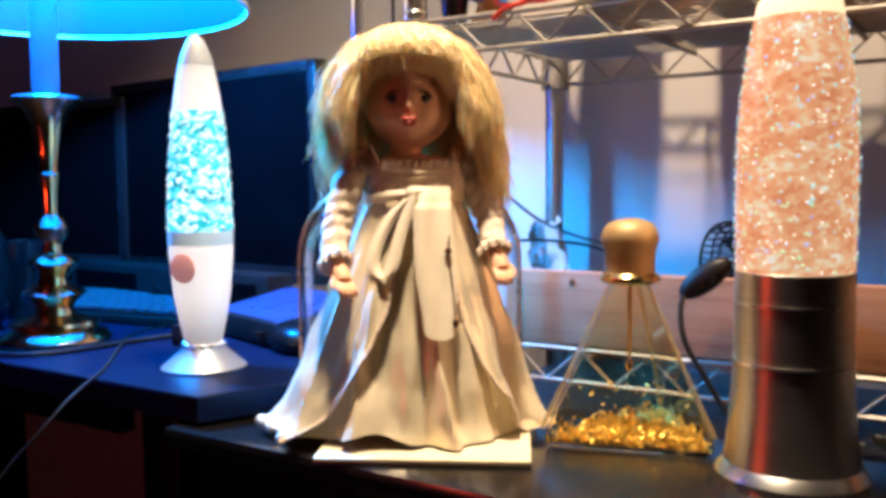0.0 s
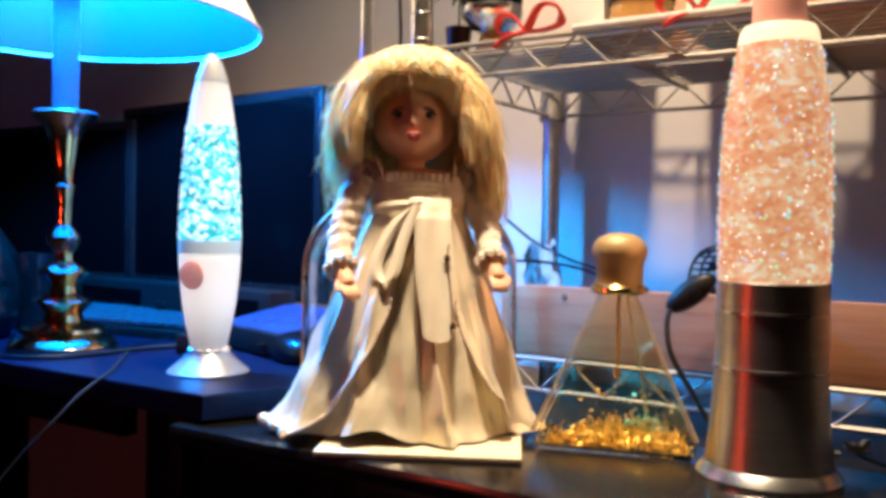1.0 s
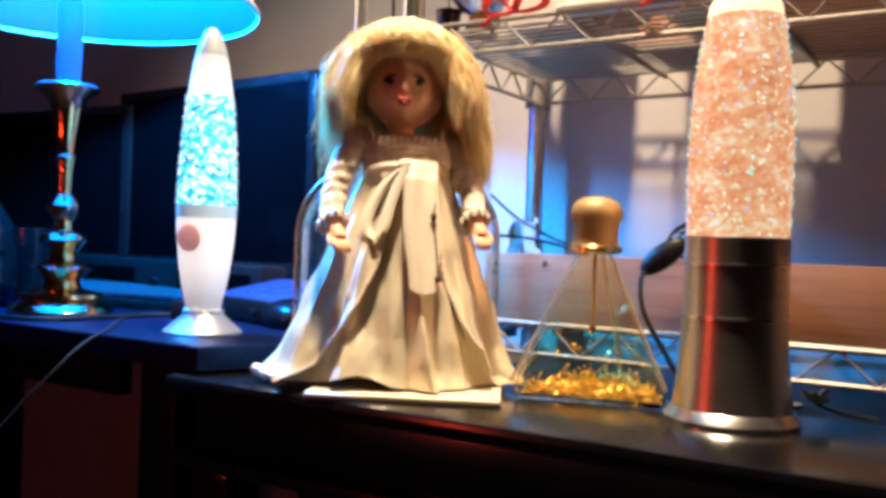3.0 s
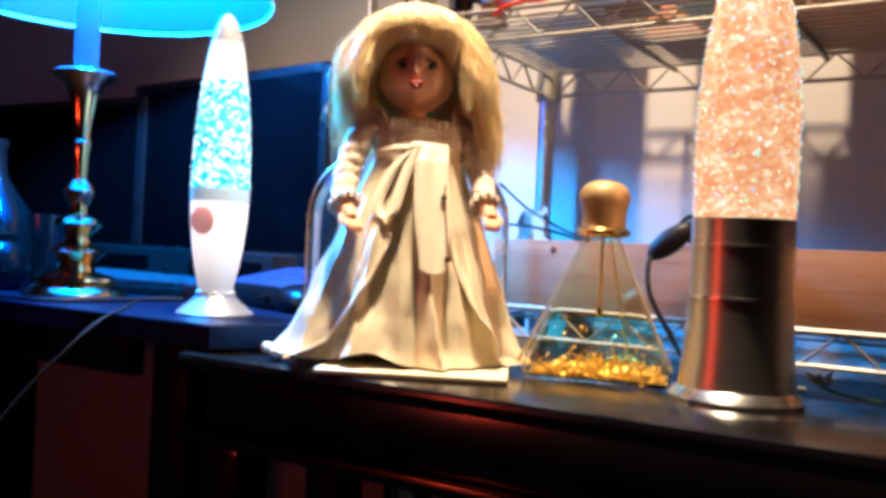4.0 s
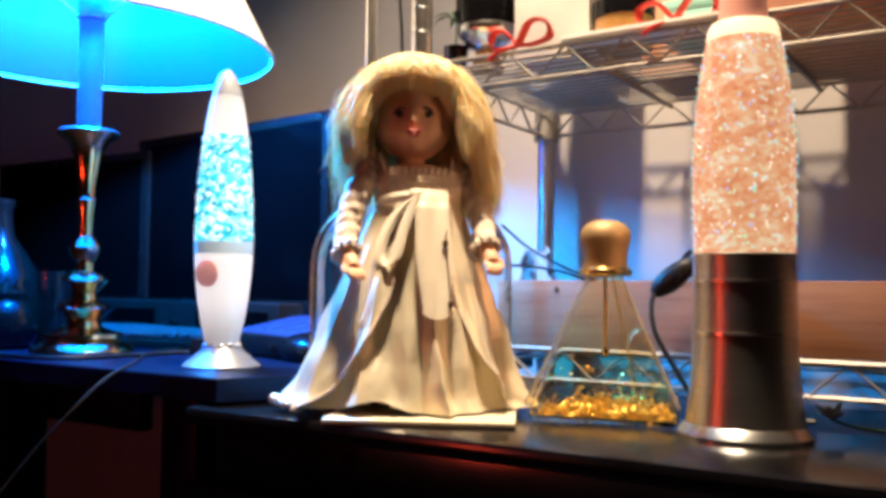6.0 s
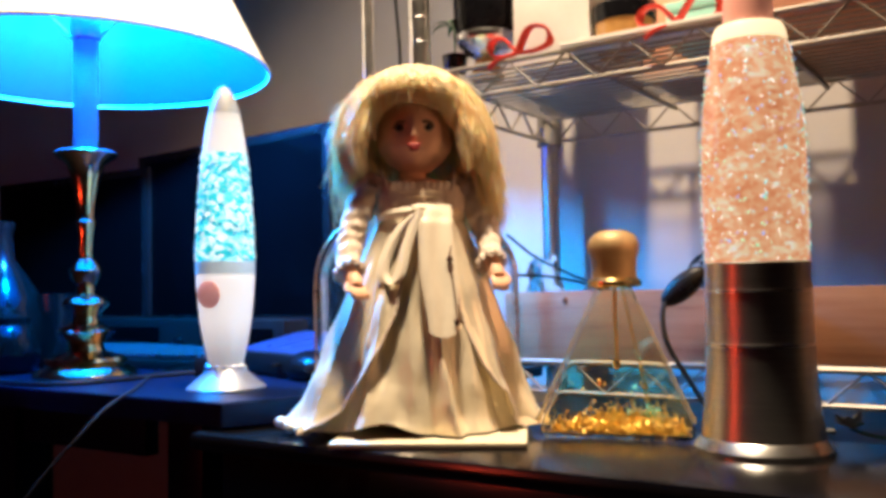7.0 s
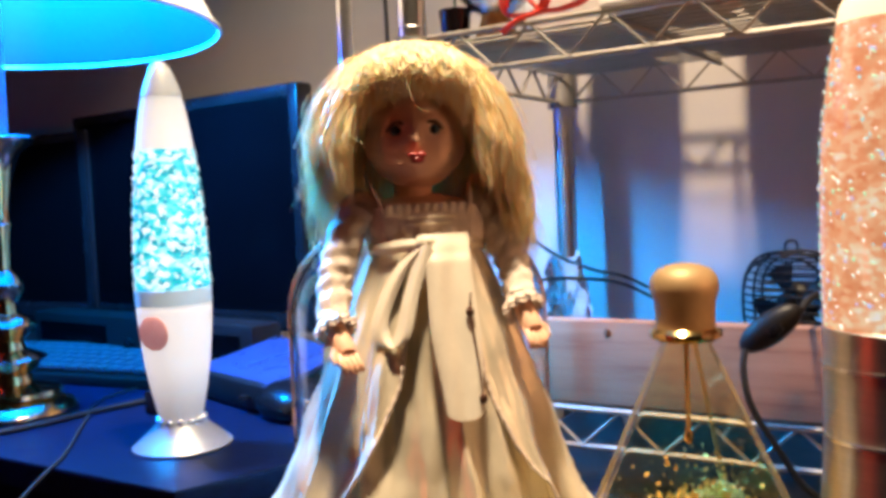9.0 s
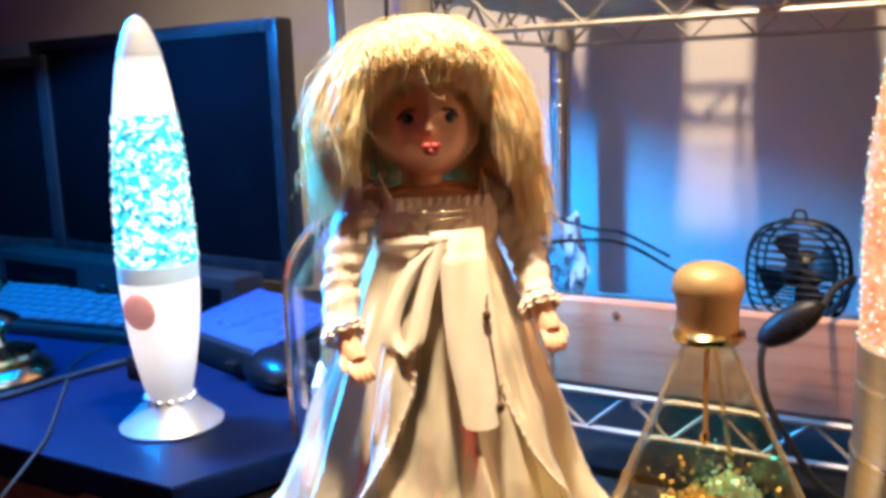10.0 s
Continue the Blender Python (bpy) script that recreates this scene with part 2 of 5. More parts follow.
# ---- mesh building ----
class Build:
    """Collects quads and triangles with a material slot each."""

    def __init__(self):
        self.v, self.f, self.m = [], [], []

    def grid(self, fn, nu, nv, slot=0, close_u=False, close_v=False):
        base = len(self.v)
        for j in range(nv if close_v else nv + 1):
            for i in range(nu if close_u else nu + 1):
                self.v.append(tuple(fn(i / nu, j / nv)))
        row = nu if close_u else nu + 1
        rows = nv if close_v else nv + 1
        for j in range(nv):
            for i in range(nu):
                a, b = base + j * row + i, base + j * row + (i + 1) % row
                c, d = base + ((j + 1) % rows) * row + (i + 1) % row, base + ((j + 1) % rows) * row + i
                self.f.append((a, b, c, d))
                self.m.append(slot)
        return self

    def lathe(self, profile, seg=32, at=(0, 0, 0), slot=0):
        """profile: (radius, z) from bottom to top; ends on the axis are closed by tiny rings."""
        n = len(profile) - 1
        def fn(a, b):
            k = min(int(round(b * n)), n)
            r, z = profile[k]
            ang = 2 * math.pi * a
            return (at[0] + r * math.cos(ang), at[1] + r * math.sin(ang), at[2] + z)
        return self.grid(fn, seg, n, slot, close_u=True)

    def ball(self, at, radii, seg=20, rings=12, slot=0, turn=None):
        def fn(a, b):
            th, ph = 2 * math.pi * a, math.pi * (b - 0.5)
            p = Vector((radii[0] * math.cos(ph) * math.cos(th), radii[1] * math.cos(ph) * math.sin(th), radii[2] * math.sin(ph)))
            if turn is not None:
                p = turn @ p
            return p + Vector(at)
        return self.grid(fn, seg, rings, slot, close_u=True)

    def tube(self, pts, radius, sides=8, slot=0, cap=True, flat=1.0):
        pts = [Vector(p) for p in pts]
        n = len(pts)
        rad = radius if isinstance(radius, (list, tuple)) else [radius] * n
        base, up = len(self.v), Vector((0.13, 0.21, 0.97))
        for k, p in enumerate(pts):
            d = (pts[min(k + 1, n - 1)] - pts[max(k - 1, 0)]).normalized()
            s = d.cross(up)
            if s.length < 0.05:
                s = d.cross(Vector((1, 0.2, 0)))
            s.normalize()
            w = d.cross(s).normalized()
            for i in range(sides):
                a = 2 * math.pi * i / sides
                self.v.append(tuple(p + rad[k] * (math.cos(a) * s + flat * math.sin(a) * w)))
        for k in range(n - 1):
            for i in range(sides):
                a, b = base + k * sides + i, base + k * sides + (i + 1) % sides
                self.f.append((a, b, b + sides, a + sides))
                self.m.append(slot)
        if cap:
            self.f += [tuple(base + i for i in reversed(range(sides))), tuple(base + (n - 1) * sides + i for i in range(sides))]
            self.m += [slot, slot]
        return self

    def box(self, size, m=None, slot=0, bevel=0.0):
        bm = bmesh.new()
        bmesh.ops.create_cube(bm, size=1.0)
        bmesh.ops.scale(bm, vec=size, verts=bm.verts)
        if bevel:
            bmesh.ops.bevel(bm, geom=list(bm.edges), offset=bevel, segments=2, affect="EDGES", profile=0.6)
        if m is not None:
            bmesh.ops.transform(bm, matrix=m, verts=bm.verts)
        base = len(self.v)
        bm.verts.index_update()
        self.v += [tuple(v.co) for v in bm.verts]
        for f in bm.faces:
            self.f.append(tuple(base + v.index for v in f.verts))
            self.m.append(slot)
        bm.free()
        return self

    def mesh(self, name, mats, smooth=True):
        me = bpy.data.meshes.new(name)
        me.from_pydata(self.v, [], self.f)
        for m in (mats if isinstance(mats, (list, tuple)) else [mats]):
            me.materials.append(m)
        me.polygons.foreach_set("material_index", self.m)
        bm = bmesh.new()
        bm.from_mesh(me)
        bmesh.ops.recalc_face_normals(bm, faces=bm.faces)
        bm.to_mesh(me)
        bm.free()
        me.polygons.foreach_set("use_smooth", [smooth] * len(me.polygons))
        if smooth:
            me.set_sharp_from_angle(angle=radians(38))
        me.update()
        return me


def thing(name, at, turn=0.0, label="", category="", group="", kind=""):
    ob = new(name)
    ob.empty_display_size = 0.02
    ob.matrix_world = pose(*at, 0, 0, turn)
    return tagged(ob, label, category, group, kind)


def part(name, build, mats, parent, label="", smooth=True, at=None):
    """Links a mesh as one object under a thing or a part."""
    ob = new(name, build.mesh(name, mats, smooth) if isinstance(build, Build) else build)
    ob.parent = parent
    if at is not None:
        ob.matrix_basis = at
    return tagged(ob, label)


def solo(name, build, mats, at=(0, 0, 0), turn=0.0, label="", category="", group="", kind="", smooth=True):
    ob = new(name, build.mesh(name, mats, smooth))
    ob.matrix_world = pose(*at, 0, 0, turn)
    return tagged(ob, label, category, group, kind)


def arc(points, n=12):
    """A smooth line through the points."""
    pts = [Vector(p) for p in points]
    ext = [pts[0] * 2 - pts[1]] + pts + [pts[-1] * 2 - pts[-2]]
    out = []
    for k in range(len(pts) - 1):
        p0, p1, p2, p3 = ext[k:k + 4]
        for i in range(n):
            t = i / n
            out.append(0.5 * ((2 * p1) + (p2 - p0) * t + (2 * p0 - 5 * p1 + 4 * p2 - p3) * t * t + (3 * p1 - p0 - 3 * p2 + p3) * t ** 3))
    return out + [pts[-1]]


def slab(name, u0, u1, v0, v1, z0, z1, material, kind="structure", label="", bevel=0.0, category=""):
    b = Build().box((u1 - u0, v1 - v0, z1 - z0), None, 0, bevel)
    return solo(name, b, material, W((u0 + u1) / 2, (v0 + v1) / 2, (z0 + z1) / 2), ANG, label, category, kind=kind, smooth=bool(bevel))


# ---- the room ----
WALL_V = 1.03
slab("floor", -2.6, 1.7, -1.7, 1.13, -0.1, 0.0, M_FLOOR, label="dark laminate floor in shadow")
slab("ceiling", -2.6, 1.7, -1.7, 1.13, 2.45, 2.55, M_CEIL, label="greyed painted ceiling")
slab("wall_north", -2.5, 1.6, WALL_V, WALL_V + 0.1, 0.0, 2.45, M_WALL, label="pale painted wall behind desk and shelving")
# Added walls to south, west and east, dark so little light bounces back.
slab("wall_south", -2.5, 1.6, -1.7, -1.6, 0.0, 2.45, M_DARKWALL, label="dark added wall that keeps bounced light down")
slab("wall_west", -2.6, -2.5, -1.7, 1.13, 0.0, 2.45, M_DARKWALL, label="dark added wall that keeps bounced light down")
slab("wall_east", 1.6, 1.7, -1.7, 1.13, 0.0, 2.45, M_DARKWALL, label="dark added wall that keeps bounced light down")

# ceiling lamp over the table
cl = thing("ceiling_lamp", CEILING_AT, 0, "small bare ceiling pendant with a warm bulb", "lamp")
part("cord", Build().tube([(0, 0, 0.10), (0, 0, 0.40)], 0.004), M_CABLE, cl)
part("reflector", Build().lathe([(0.062, -0.01), (0.060, 0.03), (0.045, 0.08), (0.02, 0.10), (0.018, 0.10), (0.043, 0.079), (0.058, 0.03), (0.060, -0.01), (0.062, -0.01)], 32), M_PLASTIC, cl, "black spun metal reflector")

# ---- table and desk ----
TU, TV = -0.573, 0.463
table = thing("black_table", W(TU, TV, 0), ANG, "glossy black lacquered side table with thin overhanging top", "table")
part("tabletop", Build().box((1.25, 0.20, 0.016), pose(0.625, 0.10, TABLE - 0.008), 0, 0.006), M_BLACKTOP, table)
part("apron", Build().box((1.21, 0.165, 0.05), pose(0.628, 0.10, TABLE - 0.0415), 0, 0.003), M_BLACKTOP, table)
part("lower_moulding", Build().box((1.235, 0.188, 0.012), pose(0.612, 0.101, TABLE - 0.0735), 0, 0.004), M_BLACKTOP, table)
for lu in (0.05, 1.2):
    for lv in (0.03, 0.17):
        part("leg", Build().box((0.045, 0.04, TABLE - 0.08), pose(lu, lv, (TABLE - 0.08) / 2), 0, 0.004), M_BLACKTOP, table)

desk = thing("dark_desk", (0, 0, 0), 0, "dark wooden desk with lamp blue in its colour, covered with electronics and lamps", "desk")
CORNER = Vector((-0.197, 0.694, 0))
outline = [CORNER, CORNER + Vector((0.131, 0.094, 0)), W(-0.500, 0.675), W(-0.500, 0.995), W(-2.05, 0.995), CORNER + Vector((-1.30, 0.845, 0))]


def prism(points, z0, z1, lip=0.002):
    """An upright slab on a plan, its upper edge eased."""
    b, n = Build(), len(points)
    mid = sum(points, Vector((0, 0, 0))) / n
    for z, s in ((z0, 1.0), (z1 - lip, 1.0), (z1, 0.998)):
        b.v += [tuple(mid.lerp(p, s).to_2d().to_3d() + Vector((0, 0, z))) for p in points]
    for j in range(2):
        for i in range(n):
            b.f.append((j * n + i, j * n + (i + 1) % n, (j + 1) * n + (i + 1) % n, (j + 1) * n + i))
            b.m.append(0)
    b.f += [tuple(range(n)), tuple(range(2 * n, 3 * n))]
    b.m += [0, 0]
    return b


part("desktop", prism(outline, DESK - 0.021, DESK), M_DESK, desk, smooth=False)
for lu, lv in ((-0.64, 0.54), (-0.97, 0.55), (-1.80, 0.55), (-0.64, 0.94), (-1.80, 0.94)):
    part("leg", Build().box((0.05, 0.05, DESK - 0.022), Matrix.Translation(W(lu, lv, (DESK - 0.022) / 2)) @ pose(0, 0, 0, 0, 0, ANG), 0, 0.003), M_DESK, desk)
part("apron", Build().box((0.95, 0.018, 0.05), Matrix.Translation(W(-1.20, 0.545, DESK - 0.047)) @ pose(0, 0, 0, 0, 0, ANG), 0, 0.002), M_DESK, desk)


# ---- wire shelving ----
def truss(b, u0, u1, v, z0, z1, pitch, along="u", r=0.0018):
    """Two rails with a zigzag wire between them."""
    P = (lambda s, z: (s, v, z)) if along == "u" else (lambda s, z: (v, s, z))
    b.tube([P(u0, z0), P(u1, z0)], r * 1.35, 6)
    b.tube([P(u0, z1), P(u1, z1)], r * 1.35, 6)
    n = max(2, int((u1 - u0) / pitch))
    b.tube([P(u0 + (u1 - u0) * i / n, z0 if i % 2 == 0 else z1) for i in range(n + 1)], r, 5)


SU, SV, SL, SD = -0.477, 0.690, 0.86, 0.295
unit = thing("wire_shelving_unit", W(SU, SV, 0), ANG, "chromed wire shelving unit with two laden shelves", "shelving")
for pu in (0, SL):
    for pv in (0, SD):
        post = Build().tube([(pu, pv, 0.0), (pu, pv, 1.75)], 0.0115, 16)
        for k in range(66):
            post.lathe([(0.0116, 0), (0.0122, 0.0008), (0.0116, 0.0016)], 12, (pu, pv, 0.06 + 0.0254 * k))
        part("post", post, M_CHROME, unit)
for sname, z0, z1 in (("upper_shelf", 1.062, 1.092), ("lower_shelf", 0.772, 0.800)):
    b = Build()
    truss(b, 0.012, SL - 0.012, 0.0, z0, z1, 0.030)
    sh = part(sname, b, M_WIRE, unit)
    for along, s0, s1, off in (("u", 0.012, SL - 0.012, SD), ("v", 0.012, SD - 0.012, 0.0), ("v", 0.012, SD - 0.012, SL)):
        b = Build()
        truss(b, s0, s1, off, z0, z1, 0.030, along)
        part("edge_truss", b, M_WIRE, sh)
    for k in range(1, 18):
        part("shelf_wire", Build().tube([(0.0, SD * k / 18, z1 - 0.003), (SL, SD * k / 18, z1 - 0.003)], 0.0016, 5), M_WIRE, sh)
    for k in range(1, 5):
        part("cross_bar", Build().tube([(SL * k / 5, 0.0, z1 - 0.007), (SL * k / 5, SD, z1 - 0.007)], 0.0030, 6), M_WIRE, sh)
    for pu in (0, SL):
        for pv in (0, SD):
            part("collar", Build().lathe([(0.0118, z0 - 0.006), (0.0165, z0 - 0.006), (0.0150, z1 + 0.002), (0.0118, z1 + 0.002)], 18, (pu, pv, 0)), M_WIRE, sh)

# Added black block standing in for the darkness below the lower shelf.
chest = thing("dark_filler_block", W(SU + SL / 2, SV + SD / 2 + 0.012, 0), ANG, "black block added where the space under the lower shelf is dark", "chest")
part("body", Build().box((0.80, 0.26, 0.70), pose(0, 0, 0.352), 0, 0.004), M_PLASTIC, chest)
part("lid", Build().box((0.82, 0.272, 0.028), pose(0, 0, 0.7175), 0, 0.005), M_PLASTIC, chest)
for sx in (-1, 1):
    part("handle", Build().tube(arc([(sx * 0.2 - 0.05, -0.131, 0.55), (sx * 0.2 - 0.04, -0.150, 0.545), (sx * 0.2 + 0.04, -0.150, 0.545), (sx * 0.2 + 0.05, -0.131, 0.55)], 4), 0.005, 8), M_CHROME, chest)

# pine board standing on the lower shelf
crate = thing("pine_board_rail", W(-0.385, 0.697, 0.8025), ANG, "varnished pine board standing edge-up on the lower wire shelf", "board")
part("plank", Build().box((0.74, 0.016, 0.0634), pose(0.37, 0.008, 0.0317), 0, 0.0012), M_PINE, crate)
for k in range(3):
    part("batten", Build().box((0.03, 0.012, 0.058), pose(0.05 + 0.32 * k, 0.0225, 0.030), 0, 0.001), M_PINE, crate)
for ku, kz, kr in ((0.064, 0.055, 0.0028), (0.235, 0.045, 0.0032), (0.43, 0.047, 0.003), (0.52, 0.018, 0.0035)):
    part("knot", Build().ball((ku, -0.0002, kz), (kr, 0.0008, kr * 1.2), 12, 6), M_KNOT, crate)


# ---- brass candlestick lamp with blue light ----
bl = thing("brass_table_lamp", BRASS_AT, 0, "polished brass candlestick lamp glowing blue on the desk", "lamp")
stem = [(0.001, 0.0), (0.056, 0.0), (0.058, 0.006), (0.054, 0.012), (0.040, 0.018), (0.046, 0.021), (0.045, 0.025), (0.022, 0.032), (0.019, 0.040),
        (0.030, 0.052), (0.034, 0.055), (0.030, 0.058), (0.016, 0.064), (0.014, 0.072), (0.022, 0.082), (0.027, 0.087), (0.024, 0.092), (0.011, 0.098),
        (0.010, 0.108), (0.017, 0.118), (0.0185, 0.126), (0.014, 0.133), (0.0075, 0.139), (0.0080, 0.146), (0.0085, 0.165), (0.0105, 0.178), (0.0115, 0.182), (0.009, 0.186),
        (0.0110, 0.205), (0.0155, 0.232), (0.0225, 0.250), (0.034, 0.258), (0.036, 0.262), (0.034, 0.264), (0.014, 0.262), (0.001, 0.262)]
part("stem", Build().lathe(stem, 40), M_BRASS, bl)
part("candle_sleeve", Build().lathe([(0.001, 0.262), (0.0138, 0.262), (0.0138, 0.395), (0.0125, 0.398), (0.001, 0.398)], 24), M_TUBE, bl)
part("socket", Build().lathe([(0.001, 0.398), (0.016, 0.398), (0.018, 0.405), (0.017, 0.425), (0.001, 0.425)], 24), M_CHROME, bl)
bulb = part("bulb", Build().lathe([(0.001, 0.424), (0.013, 0.425), (0.016, 0.434), (0.029, 0.456), (0.031, 0.470), (0.026, 0.487), (0.014, 0.497), (0.001, 0.500)], 28), M_BULB, bl, "glowing blue glass bulb")
bulb.visible_shadow = False
harp = Build()
for s in (-1, 1):
    harp.tube(arc([(s * 0.016, 0, 0.400), (s * 0.05, 0, 0.44), (s * 0.055, 0, 0.50), (s * 0.03, 0, 0.56), (0, 0, 0.575)], 8), 0.0022, 6)
part("harp", harp, M_CHROME, bl)
SZ0, SZ1, SR0, SR1 = 0.362, 0.600, 0.212, 0.092
shade = Build().lathe([(SR0, SZ0), (SR1, SZ1), (SR1 - 0.0012, SZ1), (SR0 - 0.0012, SZ0), (SR0, SZ0)], 72)
shade_ob = part("shade", shade, M_SHADE, bl, "wide tapered white fabric shade, dark glow-tuned lining inside")
part("lining", Build().lathe([(SR0 - 0.0016, SZ0 + 0.001), (SR1 - 0.0016, SZ1 - 0.001), (SR1 - 0.0026, SZ1 - 0.001), (SR0 - 0.0026, SZ0 + 0.001), (SR0 - 0.0016, SZ0 + 0.001)], 72), M_LINING, shade_ob, "dark added lining coloured for the blue glow")
for rr, zz in ((SR0, SZ0), (SR1, SZ1)):
    rim = Build().tube([(rr * math.cos(a * math.pi / 36), rr * math.sin(a * math.pi / 36), zz) for a in range(73)], 0.0022, 6)
    part("rim_trim", rim, M_SHADE, shade_ob)
spider = Build()
for a in range(3):
    ang = a * 2 * math.pi / 3 + 0.4
    spider.tube([(0, 0, 0.577), (SR1 * math.cos(ang), SR1 * math.sin(ang), SZ1 - 0.004)], 0.0018, 5)
part("spider", spider, M_CHROME, shade_ob)


# ---- glitter lamps ----
def flakes(n, profile, seed, size, z0, z1):
    """Small tilted squares that float just within the glass."""
    rng = random.Random(seed)
    b = Build()
    for _ in range(n):
        z = rng.uniform(z0, z1)
        for (r0, a0), (r1, a1) in zip(profile, profile[1:]):
            if a0 <= z <= a1 and a1 > a0:
                r = r0 + (r1 - r0) * (z - a0) / (a1 - a0)
                break
        else:
            continue
        a = rng.uniform(0, 2 * math.pi)
        c = Vector((r * math.cos(a), r * math.sin(a), z)) * 1.0
        c.x, c.y = c.x * 0.998, c.y * 0.998
        nrm = Vector((math.cos(a), math.sin(a), 0))
        t1 = Vector((-math.sin(a), math.cos(a), 0))
        ang = rng.uniform(0, 3.14)
        e1 = (t1 * math.cos(ang) + Vector((0, 0, 1)) * math.sin(ang)) * size * rng.uniform(0.5, 1.3)
        e2 = (-t1 * math.sin(ang) + Vector((0, 0, 1)) * math.cos(ang)) * size * rng.uniform(0.35, 0.8)
        off = nrm * 0.0008
        base = len(b.v)
        b.v += [tuple(c + off + e1), tuple(c + off + e2), tuple(c + off - e1), tuple(c + off - e2), tuple(c + off * 2)]
        for q in ((0, 1), (1, 2), (2, 3), (3, 0)):
            b.f.append((base + q[0], base + q[1], base + 4))
            b.m.append(0)
    return b


LA = Vector((-0.223, 0.812, DESK))
la = thing("cyan_glitter_lamp", LA, 0, "slender rocket-shaped glitter lamp lit white and cyan on the desk", "lamp")
part("foot", Build().lathe([(0.001, 0.0), (0.0385, 0.0), (0.039, 0.002), (0.032, 0.008), (0.021, 0.018), (0.0188, 0.022), (0.001, 0.022)], 40), M_CONE, la)
scal = [(0.0168, 0.0220), (0.0172, 0.0258), (0.0217, 0.0470), (0.0252, 0.0682), (0.0277, 0.0922), (0.0287, 0.1086), (0.0289, 0.1124), (0.0277, 0.1144), (0.0010, 0.1144)]
body = part("lit_base", Build().lathe(scal, 40), M_LAMPA_BASE, la, "glowing white plastic base")
for k in range(14):
    a = 2 * math.pi * k / 14
    part("scallop", Build().ball((0.0178 * math.cos(a), 0.0178 * math.sin(a), 0.0225), (0.0032, 0.0032, 0.0022), 8, 6), M_STEELRING, body)
part("collar", Build().lathe([(0.0276, 0.1144), (0.0293, 0.1144), (0.0293, 0.1269), (0.0277, 0.1278), (0.0010, 0.1278)], 40), M_COLLAR, la)
glassA = [(0.0289, 0.1269), (0.0285, 0.1451), (0.0277, 0.1663), (0.0264, 0.1894), (0.0245, 0.2125), (0.0222, 0.2356)]
liquid_a = part("liquid", Build().lathe([(0.0010, 0.1273)] + glassA + [(0.0010, 0.2360)], 48), M_LAMPA, la, "cyan liquid full of glitter")
liquid_a.visible_shadow = False
part("lit_top", Build().lathe([(0.0222, 0.2358), (0.0199, 0.2529), (0.0172, 0.2692), (0.0153, 0.2769), (0.0010, 0.2769)], 40), M_LAMPA_TOP, la)
part("cap", Build().lathe([(0.0159, 0.2769), (0.0143, 0.2827), (0.0110, 0.2923), (0.0072, 0.3000), (0.0033, 0.3043), (0.0005, 0.3053)], 32), M_FROST, la, "frosted pointed plastic cap")
bd = Build().ball((0, 0, 0), (0.0140, 0.0018, 0.0140), 28, 8)
ang = radians(-112)
part("badge", bd, M_BADGE, la, "round faded red badge", at=pose(0.0272 * math.cos(ang), 0.0272 * math.sin(ang), 0.0945, 4, 0, -22))
for nm, mm, n, sd in (("white_glitter", M_FLAKE_W, 260, 1), ("cyan_glitter", M_FLAKE_C, 240, 2), ("teal_glitter", M_FLAKE_D, 150, 3)):
    tagged(part(nm, flakes(n, glassA, sd, 0.0015, 0.128, 0.235), mm, la, smooth=False), kind="stuff")

LB = Vector((0.226, 0.568, TABLE))
lb = thing("salmon_glitter_lamp", LB, 0, "glitter lamp with salmon liquid on a brushed silver base", "lamp")
part("foot_flange", Build().lathe([(0.001, 0.0), (0.0480, 0.0), (0.0485, 0.003), (0.0455, 0.007), (0.0425, 0.010), (0.001, 0.010)], 48), M_STEELRING, lb)
part("lower_can", Build().lathe([(0.0425, 0.010), (0.0400, 0.030), (0.0382, 0.055), (0.0374, 0.075), (0.001, 0.075)], 48), M_STEEL, lb)
part("ring", Build().lathe([(0.0370, 0.0748), (0.0382, 0.0750), (0.0382, 0.0768), (0.0370, 0.0770)], 48), M_STEELRING, lb)
part("middle_can", Build().lathe([(0.0370, 0.0765), (0.0370, 0.1135), (0.001, 0.1136)], 48), M_STEEL, lb)
part("ring", Build().lathe([(0.0366, 0.1130), (0.0377, 0.1132), (0.0377, 0.1146), (0.0366, 0.1148)], 48), M_STEELRING, lb)
part("upper_can", Build().lathe([(0.0368, 0.1145), (0.0368, 0.1340), (0.0355, 0.1350), (0.001, 0.1350)], 48), M_STEEL, lb)
glassB = [(0.0362, 0.1345), (0.0366, 0.170), (0.0366, 0.205), (0.0355, 0.232), (0.0330, 0.258), (0.0298, 0.280), (0.0270, 0.294)]
liquid_b = part("liquid", Build().lathe([(0.001, 0.1352)] + glassB + [(0.001, 0.2942)], 56), M_LAMPB, lb, "salmon liquid full of glitter")
liquid_b.visible_shadow = False
part("lit_top", Build().lathe([(0.0270, 0.294), (0.0255, 0.303), (0.0235, 0.307), (0.001, 0.3075)], 40), M_LAMPB_TOP, lb)
part("cap", Build().lathe([(0.0180, 0.3072), (0.0175, 0.325), (0.0160, 0.335), (0.001, 0.337)], 32), M_PINKCAP, lb, "translucent pink plastic cap")
for nm, mm, n, sd in (("white_glitter", M_FLAKE_W, 280, 5), ("blue_glitter", M_FLAKE_B, 120, 6), ("green_glitter", M_FLAKE_G, 150, 7), ("cyan_glitter", M_FLAKE_C, 200, 8)):
    tagged(part(nm, flakes(n, glassB, sd, 0.0010 if nm == "white_glitter" else 0.0015, 0.136, 0.293), mm, lb, smooth=False), kind="stuff")


